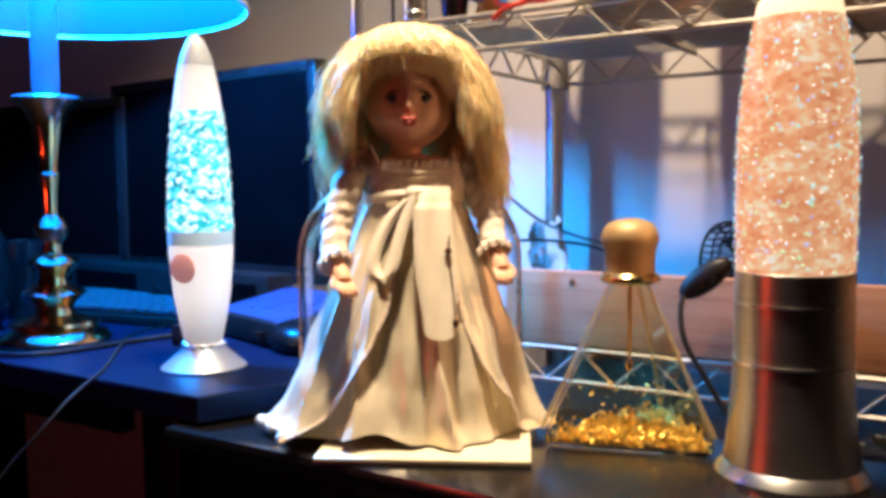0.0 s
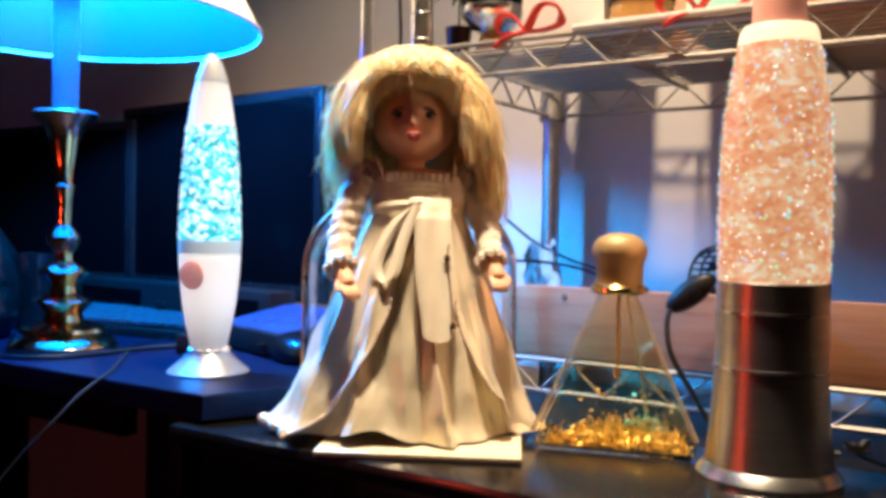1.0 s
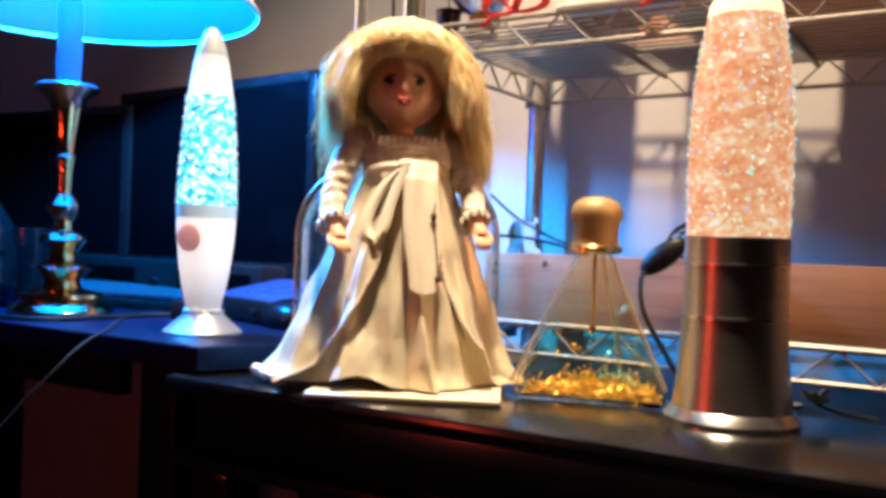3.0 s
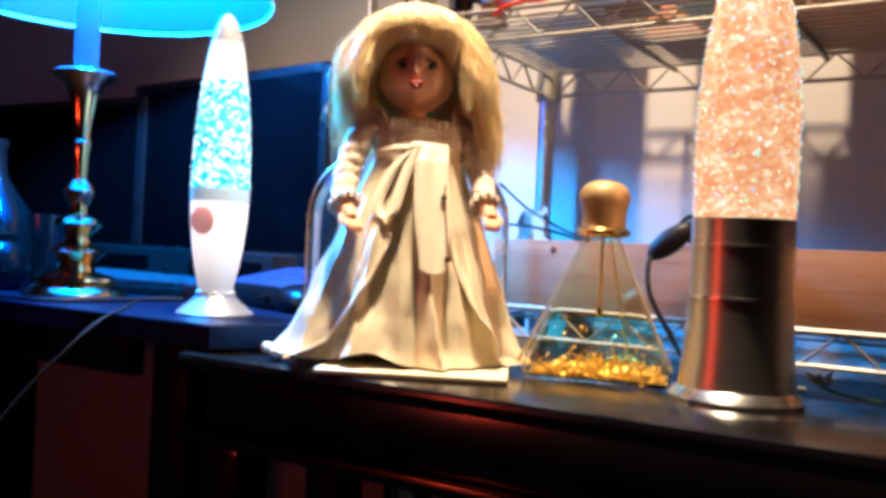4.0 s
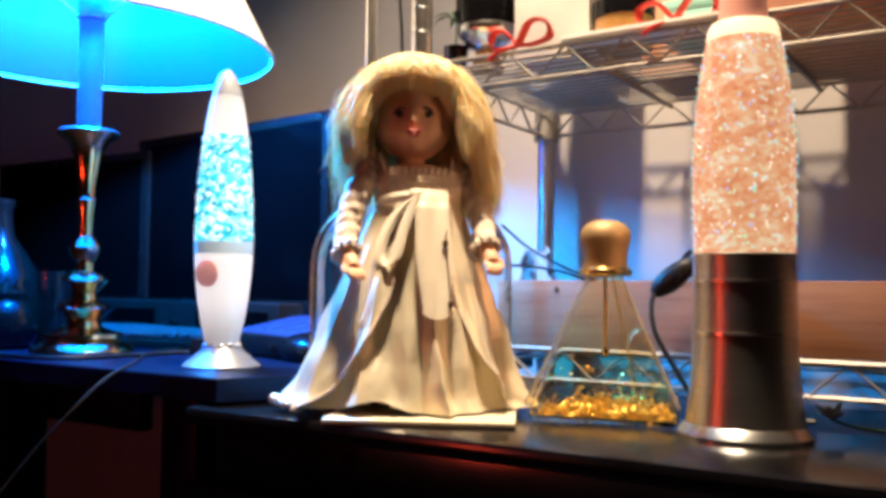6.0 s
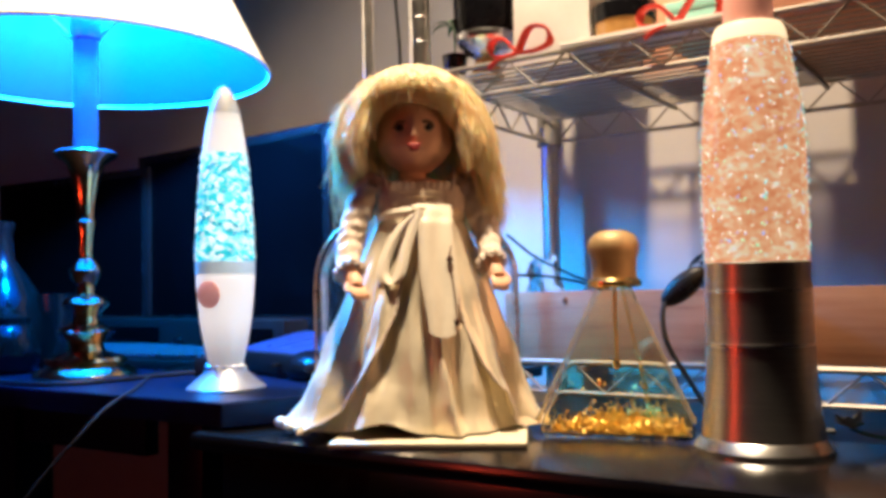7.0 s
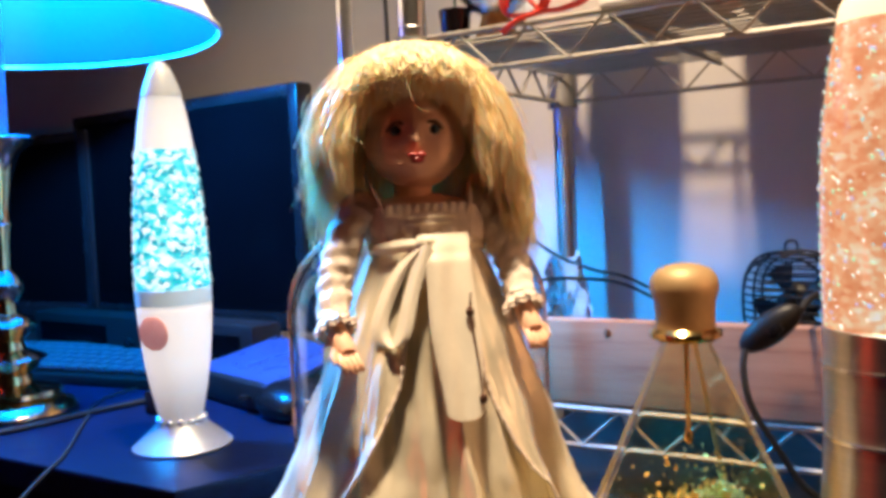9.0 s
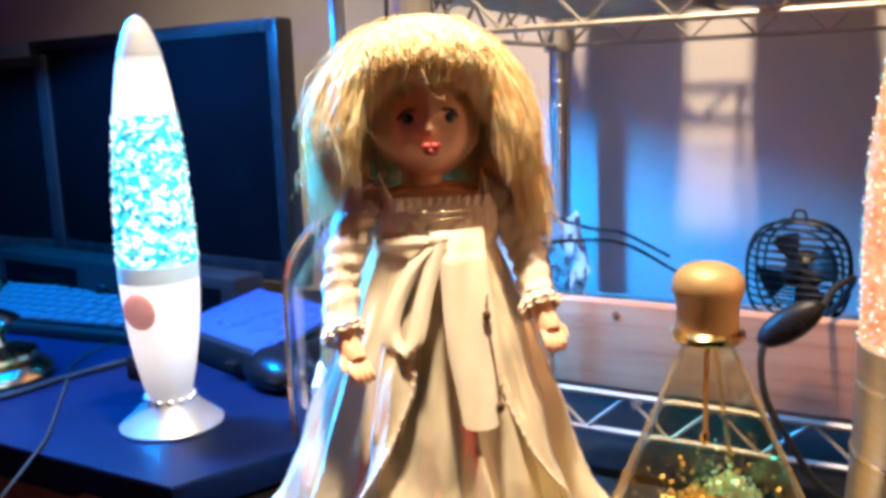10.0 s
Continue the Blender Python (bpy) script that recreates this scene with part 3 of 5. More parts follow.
# ---- triangular flask with gold leaf ----
FL = Vector((0.138, 0.653, TABLE))
fl = thing("triangular_flask", FL, 0, "clear triangular glass flask with gold flakes and gold cap", "flask")
TRI = [Vector((-0.072, -0.019)), Vector((0.052, -0.055)), Vector((0.040, 0.054))]


def tri_ring(scale, z, rnd, inset=0.0):
    """A rounded triangle of 24 points."""
    out = []
    for k in range(3):
        p, a, b = TRI[k] * scale, TRI[k - 1] * scale, TRI[(k + 1) % 3] * scale
        d1, d2 = (a - p).normalized(), (b - p).normalized()
        bis = (d1 + d2).normalized()
        p = p + bis * inset
        s, e = p + d1 * rnd, p + d2 * rnd
        for i in range(8):
            t = i / 7
            q = (1 - t) ** 2 * s + 2 * t * (1 - t) * p + t * t * e
            out.append((q.x, q.y, z))
    return out


def flask_shell(inset, z0, z1, top):
    rings = [tri_ring(0.05, z0, 0.001), tri_ring(0.93, z0, 0.012, inset), tri_ring(0.985, z0 + 0.002, 0.014, inset), tri_ring(1.0, z0 + 0.006, 0.015, inset),
             tri_ring(0.97, z0 + 0.013, 0.014, inset)]
    for k in range(1, 9):
        t = k / 8
        rings.append(tri_ring(0.97 + (top - 0.97) * t, z0 + 0.013 + (z1 - z0 - 0.013) * t, 0.014 * (1 - 0.6 * t), inset * (1 - 0.5 * t)))
    return rings


def flask_scale(z):
    return 0.97 + (0.20 - 0.97) * (z - 0.0136) / (0.120 - 0.0136)


fb = Build()
outer, inner = flask_shell(0.0, 0.0006, 0.120, 0.20), flask_shell(0.0020, 0.0028, 0.120, 0.21)
rings = outer + inner[::-1]
for r in rings:
    fb.v += r
for j in range(len(rings) - 1):
    for i in range(24):
        a, c = j * 24 + i, j * 24 + (i + 1) % 24
        fb.f.append((a, c, c + 24, a + 24))
        fb.m.append(0)
flask_body = part("glass_body", fb, M_GLASS, fl, "clear glass body")
flask_body.visible_shadow = False
# Added amber strips imitate gold light caught along the glass edges.
for corner in TRI:
    edge = [Vector((corner.x, corner.y, 0)) * flask_scale(z) * 0.965 + Vector((0, 0, z)) for z in (0.014, 0.04, 0.07, 0.10, 0.119)]
    part("edge_glint", Build().tube(edge, [0.0019, 0.0017, 0.0015, 0.0013, 0.0012], 10), M_EDGEGLINT, fl, "added amber strip for the gold glint of the glass edge")
part("dip_tube", Build().tube([(0, 0, 0.121), (0.0, 0, 0.06)], 0.0016, 8), M_DIP, fl)
part("dropper_bead", Build().ball((0, 0, 0.056), (0.0032, 0.0032, 0.005), 12, 8), M_GOLDRIM, fl)
rng = random.Random(11)
gf = Build()
for k in range(2600):
    w = [-math.log(rng.random()) for _ in range(3)]
    c2 = sum((TRI[i] * (w[i] / sum(w)) for i in range(3)), Vector((0, 0)))
    z = 0.0034 + abs(rng.gauss(0, 0.0058)) + 0.005 * max(0.0, noise.noise((c2.x * 45, c2.y * 45, 2))) if k < 2540 else rng.uniform(0.015, 0.045)
    c2 = c2 * (0.90 * min(1.0, flask_scale(z)))
    turn = Euler((rng.uniform(0, 6), rng.uniform(0, 6), rng.uniform(0, 6))).to_matrix()
    sz = rng.uniform(0.0008, 0.0022)
    base = len(gf.v)
    for cx, cy in ((-1, -0.7), (1, -0.5), (0.8, 0.7), (-0.9, 0.6)):
        p = Vector((c2.x, c2.y, z)) + turn @ Vector((cx * sz, cy * sz, rng.uniform(-0.3, 0.3) * sz))
        gf.v.append((p.x, p.y, max(p.z, 0.0022)))
    gf.f.append((base, base + 1, base + 2, base + 3))
    gf.m.append(0)
tagged(part("gold_leaf", gf, M_GOLDFLAKE, fl, "drift of gold leaf flakes", smooth=False), kind="stuff")
part("neck_ring", Build().lathe([(0.012, 0.1185), (0.0200, 0.1185), (0.0222, 0.1205), (0.0222, 0.1235), (0.0195, 0.1260), (0.012, 0.1260)], 36), M_GOLDRIM, fl)
part("cap", Build().lathe([(0.0110, 0.1255), (0.0184, 0.1255), (0.0182, 0.1330), (0.0186, 0.1420), (0.0200, 0.1455), (0.0211, 0.1490), (0.0211, 0.1530), (0.0198, 0.1578), (0.0160, 0.1622), (0.0100, 0.1648), (0.0045, 0.1658), (0.0005, 0.1660)], 40), M_GOLD, fl, "mushroom-shaped satin gold cap")

# ---- cream card and doll ----
card_b = Build().box((0.150, 0.110, 0.004), None, 0, 0.0008)
solo("cream_card", card_b, M_CARD, (-0.012, 0.647, TABLE + 0.0026), -5, "flat cream card under the doll's hem", "card")

DOLL = Vector((-0.026, 0.690, TABLE + 0.0048))
SKIN, SATIN, LACE, HAIR, LIP, EYE, BROW, RIB, BEAD, IRIS, WHITE = range(11)
d = Build()
rng = random.Random(4)
WAIST = 0.178


def folds(th, k, seed, n):
    """Pleats that start at the waist and open towards the hem."""
    c, s = math.cos(th), math.sin(th)
    w = th + 0.34 * noise.noise((1.6 * c, 1.6 * s, 1.2 * k + seed))
    crest = (1 - abs(math.sin(0.5 * n * w + seed))) ** 1.4 - 0.36
    crumple = 0.0022 * noise.noise((12 * c, 12 * s, 5 * k + seed)) + 0.0008 * noise.noise((26 * c, 26 * s, 12 * k + seed))
    return 0.015 * crest * k ** 0.75 + (0.0030 * math.sin(2 * n * w + 2.5 * k + seed) + 0.006 * noise.noise((4 * c, 4 * s, 5 * k + seed)) + crumple) * k


def radii(k, over):
    return (0.036 + 0.065 * k ** 0.94 if over else 0.034 + 0.061 * k ** 0.92), (0.031 + 0.052 * k ** 0.94 if over else 0.030 + 0.051 * k ** 0.92)


def front_y(x, z):
    """How far forward the dress reaches at that place."""
    k = min(1.0, max(0.0, 1 - z / WAIST))
    rx, ry = radii(k, True)
    return -ry * math.sqrt(max(0.05, 1 - ((x - 0.004) / rx) ** 2))


def underskirt(a, b):
    th, k = 2 * math.pi * a, 1 - b
    rx, ry = radii(k, False)
    f = folds(th, k, 2.0, 8)
    lift = 0.010 * math.exp(-((math.cos(th) + 0.45) / 0.22) ** 2) * (math.sin(th) < 0)
    return (0.004 + (rx + f) * math.cos(th), (ry + f) * math.sin(th), max(0.0005, WAIST * b + (0.002 + lift) * k ** 8))


def edge_x(z, side):
    """Where the overskirt's two front edges run, from waist to hem."""
    line = ((0.178, -0.006, 0.022), (0.097, -0.022, 0.032), (0.056, -0.041, 0.046), (0.021, -0.066, 0.067), (0.0, -0.084, 0.086))
    for (z1, l1, r1), (z0, l0, r0) in zip(line, line[1:]):
        if z >= z0:
            t = (z - z0) / (z1 - z0)
            return (l0 + (l1 - l0) * t) if side < 0 else (r0 + (r1 - r0) * t)
    return line[-1][1] if side < 0 else line[-1][2]


def overskirt(a, b):
    k, z = 1 - b, WAIST * b
    rx, ry = radii(k, True)
    t0 = -math.acos(max(-0.96, min(0.96, (edge_x(z, 1) - 0.004) / rx)))
    t1 = 2 * math.pi - math.acos(max(-0.96, min(0.96, (edge_x(z, -1) - 0.004) / rx)))
    th = t0 + (t1 - t0) * a
    lip = 0.003 * k * (math.exp(-a / 0.02) + math.exp(-(1 - a) / 0.02))
    f = folds(th, k, 7.3, 10) + lip + 0.004 * math.exp(-(z / 0.010) ** 2)
    left = 0.005 * k ** 5 * max(0.0, -math.cos(th - 0.35)) ** 4
    return (0.004 - 0.004 * k + (rx + f + left) * math.cos(th), (ry + f + left) * math.sin(th), max(0.0006, z + 0.0025 * math.sin(9 * th) * k ** 6))


d.grid(underskirt, 260, 80, SATIN, close_u=True)
d.grid(overskirt, 300, 80, SATIN)
for a in (0.0, 1.0):                         # beaded edging down both fronts
    line = [Vector(overskirt(a, 1 - q / 60)) + Vector((0, -0.0012, 0)) for q in range(61)]
    d.tube(line, 0.0011, 6, LACE)
    for q in range(4, 60, 2):
        d.ball(line[q], (0.0017, 0.0015, 0.0013), 7, 5, LACE)
hem = [Vector(overskirt(a, 0.012)) for a in [0.62 + 0.38 * q / 70 for q in range(71)]]
d.tube([p + Vector((0, 0, 0.002)) for p in hem], [0.0032 + 0.0016 * math.sin(1.3 * q) + 0.001 * math.sin(2.9 * q) for q in range(71)], 9, SATIN)


# bodice: gathered gauze, sash, square frilled neckline
def bodice(a, b):
    th = 2 * math.pi * a
    pleat = 0.0005 * math.sin(34 * th) * (1 - b) + 0.0012 * noise.noise((5 * math.cos(th), 5 * math.sin(th), 4 * b))
    bust = 0.004 * math.sin(math.pi * b)
    return (0.0045 + (0.0355 + bust + pleat + 0.004 * b) * math.cos(th), (0.0275 + bust + pleat - 0.003 * b) * math.sin(th), 0.1735 + 0.030 * b)


d.grid(bodice, 170, 16, LACE, close_u=True)
d.grid(lambda a, b: (0.0045 + (0.0378 + 0.0014 * math.sin(b * math.pi) + 0.0007 * math.sin(60 * a)) * math.cos(2 * math.pi * a), (0.0302 + 0.0014 * math.sin(b * math.pi)) * math.sin(2 * math.pi * a),
                     0.1725 + 0.011 * b + 0.0010 * math.sin(9 * a)), 90, 8, SATIN, close_u=True)
d.ball((0.003, 0.001, 0.1985), (0.0385, 0.0225, 0.0135), 28, 12, SKIN)


def frill(p0, p1, n, out, tall):
    p0, p1 = Vector(p0), Vector(p1)
    d.grid(lambda a, b: p0.lerp(p1, a) + Vector(out) * (0.0026 * b + 0.0013 * b * math.sin(n * 6.283 * a)) + Vector((0, 0, tall * (b - 0.35) * (1 + 0.18 * math.sin(n * 12.56 * a)))), n * 8, 4, LACE)


frill((-0.0245, -0.0262, 0.2005), (0.0270, -0.0262, 0.2005), 9, (0, -1, 0), 0.0075)
frill((-0.0245, -0.0258, 0.1995), (-0.0285, -0.004, 0.214), 5, (-1, -0.4, 0), 0.0085)
frill((0.0270, -0.0258, 0.1995), (0.0320, -0.004, 0.214), 5, (1, -0.4, 0), 0.0085)
for row in (0.1925, 0.1965):
    d.tube([(0.003 + 0.030 * math.sin(t * 0.1), -0.0315 * math.cos(t * 0.1) + 0.0008, row) for t in range(-8, 9)], 0.0007, 5, SATIN)
d.lathe([(0.0150, 0.203), (0.0128, 0.208), (0.0124, 0.216), (0.0130, 0.228)], 22, (-0.002, 0.003, 0), SKIN)

# head
HX = 0.0005
HEAD_FROM = len(d.v)


def head(a, b):
    th, ph = 2 * math.pi * a, math.pi * (b - 0.5)
    x, y, z = math.cos(ph) * math.cos(th), math.cos(ph) * math.sin(th), math.sin(ph)
    cheek = 1 + 0.08 * math.exp(-((z + 0.40) / 0.30) ** 2) - 0.06 * max(0, -z - 0.6)
    front = y < 0
    xx = x * cheek
    nose = 0.0030 * math.exp(-(xx / 0.085) ** 2 - ((z + 0.16) / 0.11) ** 2) if front else 0
    bridge = 0.0012 * math.exp(-(xx / 0.10) ** 2 - ((z - 0.08) / 0.2) ** 2) if front else 0
    chin = 0.0030 * math.exp(-(xx / 0.24) ** 2 - ((z + 0.78) / 0.15) ** 2) if front else 0
    puff = 0.0018 * math.exp(-((abs(xx) - 0.48) / 0.20) ** 2 - ((z + 0.40) / 0.20) ** 2) if front else 0
    muzzle = 0.0014 * math.exp(-(xx / 0.24) ** 2 - ((z + 0.45) / 0.15) ** 2) if front else 0
    socket = 0.0026 * math.exp(-((abs(xx) - 0.355) / 0.17) ** 2 - ((z - 0.06) / 0.13) ** 2) if front else 0
    return (HX + 0.0318 * xx, 0.0335 * y - nose - bridge - chin - puff - muzzle + socket, 0.2490 + 0.0345 * z)


d.grid(head, 96, 72, SKIN, close_u=True)
for s in (-1, 1):
    ex = HX - 0.0004 + s * 0.0108
    d.ball((ex, -0.0243, 0.2508), (0.0060, 0.0052, 0.0049), 20, 12, WHITE)
    d.ball((ex, -0.0272, 0.2508), (0.0050, 0.0032, 0.0048), 18, 10, IRIS)
    d.ball((ex, -0.0290, 0.2508), (0.0024, 0.0016, 0.0025), 12, 8, EYE)
    lid = arc([(ex - 0.0066, -0.0262, 0.2506), (ex - 0.0036, -0.0300, 0.2546), (ex, -0.0308, 0.2558), (ex + 0.0036, -0.0300, 0.2546), (ex + 0.0066, -0.0262, 0.2506)], 6)
    d.tube(lid, 0.0011, 6, BROW)
    for q in range(2, len(lid) - 1, 2):      # lashes
        p = lid[q]
        d.tube([p, p + Vector(((p.x - ex) * 0.22, -0.0030, 0.0016))], [0.0003, 0.0001], 4, BROW)
    d.tube(arc([(ex - 0.0058, -0.0270, 0.2492), (ex, -0.0298, 0.2456), (ex + 0.0058, -0.0270, 0.2492)], 6), 0.0005, 5, BROW)
d.ball((HX - 0.0023, -0.0362, 0.2352), (0.0036, 0.0022, 0.0020), 14, 8, LIP)
d.ball((HX + 0.0023, -0.0362, 0.2352), (0.0036, 0.0022, 0.0020), 14, 8, LIP)
d.ball((HX, -0.0362, 0.2322), (0.0046, 0.0024, 0.0023), 14, 8, LIP)


def face_ahead(first):
    """Turns the vertices from that one on about the neck, so that the head looks straight ahead."""
    turn = Matrix.Rotation(radians(-8), 3, "Z")
    d.v[first:] = [tuple(turn @ Vector(p)) for p in d.v[first:]]


face_ahead(HEAD_FROM)
# arms: crumpled sleeves, lace cuffs, hands
for s, line, tip in ((-1, ((-0.030, 0.003, 0.206), (-0.044, -0.003, 0.194), (-0.0530, -0.012, 0.172), (-0.0580, -0.020, 0.154), (-0.0615, -0.034, 0.1350)), (-0.0565, -0.047, 0.121)),
                     (1, ((0.036, 0.003, 0.206), (0.049, -0.003, 0.194), (0.0565, -0.010, 0.175), (0.0600, -0.018, 0.158), (0.0580, -0.034, 0.1415)), (0.0605, -0.046, 0.1275))):
    path = arc(line, 10)
    n = len(path)
    frames = []
    for q, p in enumerate(path):
        t = (path[min(q + 1, n - 1)] - path[max(q - 1, 0)]).normalized()
        e1 = t.cross(Vector((0, 1, 0))).normalized()
        frames.append((p, e1, t.cross(e1)))

    def sleeve(a, b):
        p, e1, e2 = frames[min(n - 1, int(round(b * (n - 1))))]
        th = 2 * math.pi * a
        r = 0.0140 - 0.0045 * b + 0.0012 * math.exp(-((b - 0.15) / 0.12) ** 2)
        r += 0.0016 * noise.noise((2.2 * math.cos(th) + 9 * s, 2.2 * math.sin(th), 11 * b)) + 0.0007 * math.sin(b * 46 + 2 * math.cos(th))
        return p + r * (math.cos(th) * e1 + math.sin(th) * e2)

    d.grid(sleeve, 36, n - 1, LACE, close_u=True)
    wv, tv = Vector(line[-1]), Vector(tip)
    ax = (tv - wv).normalized()
    sx = ax.cross(Vector((0, 0, 1))).normalized()
    sy = ax.cross(sx)
    for off, flare in ((-0.002, 0.0042), (0.001, 0.0034)):
        d.grid(lambda a, b: wv + ax * (off + 0.0075 * b) + (0.0088 + flare * b + 0.0016 * math.sin(12 * 2 * math.pi * a) * b) * (math.cos(2 * math.pi * a) * sx + math.sin(2 * math.pi * a) * sy), 96, 4, LACE, close_u=True)
    d.tube([wv - ax * 0.004, wv + ax * 0.006, tv, tv + ax * 0.005], [0.0058, 0.0062, 0.0074, 0.0062], 14, SKIN)
    for f in range(4):
        o = sx * (f - 1.5) * 0.0032
        d.tube(arc([tv + o + ax * 0.003, tv + o * 1.1 + ax * 0.011 + Vector((0, -0.0020, 0)), tv + o * 1.05 + ax * (0.017 + 0.001 * (f in (1, 2))) + Vector((-s * 0.001, 0.001, -0.001))], 4), [0.0023] * 7 + [0.0019, 0.0012], 8, SKIN)
    d.tube([tv - s * sx * 0.005, tv - s * sx * 0.009 + ax * 0.005, tv - s * sx * 0.0095 + ax * 0.010], [0.0028, 0.0024, 0.0014], 8, SKIN)


# broad ribbon tail, folded over the knot, and a hanging loop
def tail(a, b, back=0.0):
    z = 0.1860 - 0.1045 * b - 0.0060 * math.sin(math.pi * a) ** 0.7 * (b > 0.9) * (b - 0.9) * 10 * 0.8
    half = 0.0170 - 0.0042 * b ** 0.8
    x = 0.0098 + 0.0015 * b + (a - 0.5) * 2 * half
    x += 0.0012 * math.sin(8 * b + 3 * a)
    crease = 0.0022 * math.sin(a * 7.5 + 1.2 * b) + 0.0045 * (0.25 - (a - 0.5) ** 2) * 2
    top = 0.0050 * math.exp(-((b - 0.05) / 0.06) ** 2)
    ease = min(1.0, 0.25 + 5 * b)
    return (x, front_y(x, min(z, 0.174)) - (0.0105 + crease + 0.4 * top) * ease + back, z)


d.grid(tail, 18, 48, RIB)
d.grid(lambda a, b: tail(a, b, 0.0011), 18, 48, RIB)
d.ball((-0.001, -0.0365, 0.1800), (0.0080, 0.0050, 0.0062), 18, 10, RIB)


def strip(points, width, lean, slot=RIB):
    """A thin band along a line, its breadth set across the way it hangs."""
    pts = arc(points, 9)
    side = Vector(lean).normalized()
    n = len(pts) - 1
    for back in (0.0, 0.0008):
        d.grid(lambda a, b: pts[int(round(b * n))] + side * width * (a - 0.5) * (0.8 + 0.2 * math.sin(math.pi * b)) + Vector((back, 0.0014 * math.cos(6 * a) + back, 0)), 6, n, slot)


fy = front_y
strip([(-0.002, -0.040, 0.182), (-0.016, fy(-0.016, 0.165) - 0.006, 0.168), (-0.0285, fy(-0.028, 0.145) - 0.005, 0.146), (-0.0335, fy(-0.033, 0.128) - 0.005, 0.128), (-0.029, fy(-0.029, 0.12) - 0.007, 0.1195),
       (-0.0215, fy(-0.021, 0.126) - 0.009, 0.126), (-0.014, fy(-0.014, 0.148) - 0.009, 0.150), (-0.003, -0.042, 0.180)], 0.0125, (0.75, -0.6, 0.1))
strip([(-0.002, -0.038, 0.1800), (-0.016, -0.0335, 0.1795), (-0.028, -0.0235, 0.1775), (-0.0345, -0.012, 0.1765)], 0.0085, (0, -0.1, 1))
cord = [(0.0215, 0.150), (0.0198, 0.139), (0.0215, 0.115), (0.0225, 0.089)]
d.tube(arc([(x, fy(x, z) - 0.0150, z) for x, z in cord], 8), 0.0006, 6, BEAD)
for x, z in (cord[1], cord[3]):
    d.ball((x, fy(x, z) - 0.0150, z), (0.0026, 0.0024, 0.0032), 12, 8, BEAD)


HAIR_FROM = len(d.v)


# hair: a rounded under mass, then clumps of wavy strands laid over it
def shell(phi, drop, layer):
    """A place on the hair's outer form: phi round the head (-90 degrees is the front), drop 0 crown to 1 tips."""
    prof = ((0.0, 0.006, 0.3075), (0.12, 0.026, 0.3055), (0.24, 0.0450, 0.2945), (0.36, 0.0605, 0.2760), (0.50, 0.0705, 0.2470), (0.66, 0.0715, 0.2180), (0.84, 0.0735, 0.1880), (1.0, 0.0715, 0.1620))
    for (s0, r0, z0), (s1, r1, z1) in zip(prof, prof[1:]):
        if drop <= s1 or s1 == 1.0:
            t = (drop - s0) / (s1 - s0)
            r, z = r0 + (r1 - r0) * t, z0 + (z1 - z0) * t
            break
    c, sn = math.cos(phi), math.sin(phi)
    if c < 0:
        r -= 0.020 * max(0.0, drop - 0.55) * (-c)
    else:
        r += 0.012 * max(0.0, drop - 0.60) * c
    ry = 0.70 if sn < 0 else 0.80
    out = math.copysign(0.007 * max(0.0, drop - 0.34) * max(0.0, -sn), c)
    return Vector((r * c * layer + out, 0.008 + r * ry * sn * layer, z - 0.012 * (1 - layer)))


d.grid(lambda a, b: shell(radians(-20 + 220 * a), 0.02 + 0.72 * b, 0.78), 60, 24, HAIR)
d.grid(lambda a, b: shell(radians(-150 + 120 * a), 0.02 + 0.22 * b, 0.80), 30, 10, HAIR)


def strand(pts, r):
    n = len(pts)
    d.tube(pts, [r * (0.75 + 0.5 * math.sin(math.pi * k / n)) * (1 - 0.8 * (k / (n - 1)) ** 4) for k in range(n)], 4, HAIR, cap=False, flat=0.7)


def clump(phi, far, layer, count, spread, wave):
    """One lock: strands that start apart, run together and end in a point."""
    w1, w2, turns = rng.uniform(0, 6.28), rng.uniform(0, 6.28), rng.uniform(9, 20)
    for _ in range(count):
        o, lay = max(-1.6, min(1.6, rng.gauss(0, 1))) * spread, layer + rng.gauss(0, 0.022)
        tip = far * (1 + rng.gauss(0, 0.035))
        lead = rng.uniform(0.0, 0.05)
        own = rng.uniform(0, 6.28)
        pts = []
        for k in range(20):
            t = k / 19
            p = shell(phi + o * (1 - 0.55 * t), lead + (tip - lead) * t, lay + 0.02 * math.sin(own + 5 * t))
            a = wave * t
            p += Vector((a * math.sin(w1 + turns * t) + 0.5 * a * math.sin(own + 21 * t), a * math.cos(w2 + turns * 0.9 * t), 0.3 * a * math.sin(w2 + turns * t)))
            pts.append(p)
        strand(pts, rng.uniform(0.00030, 0.00075))


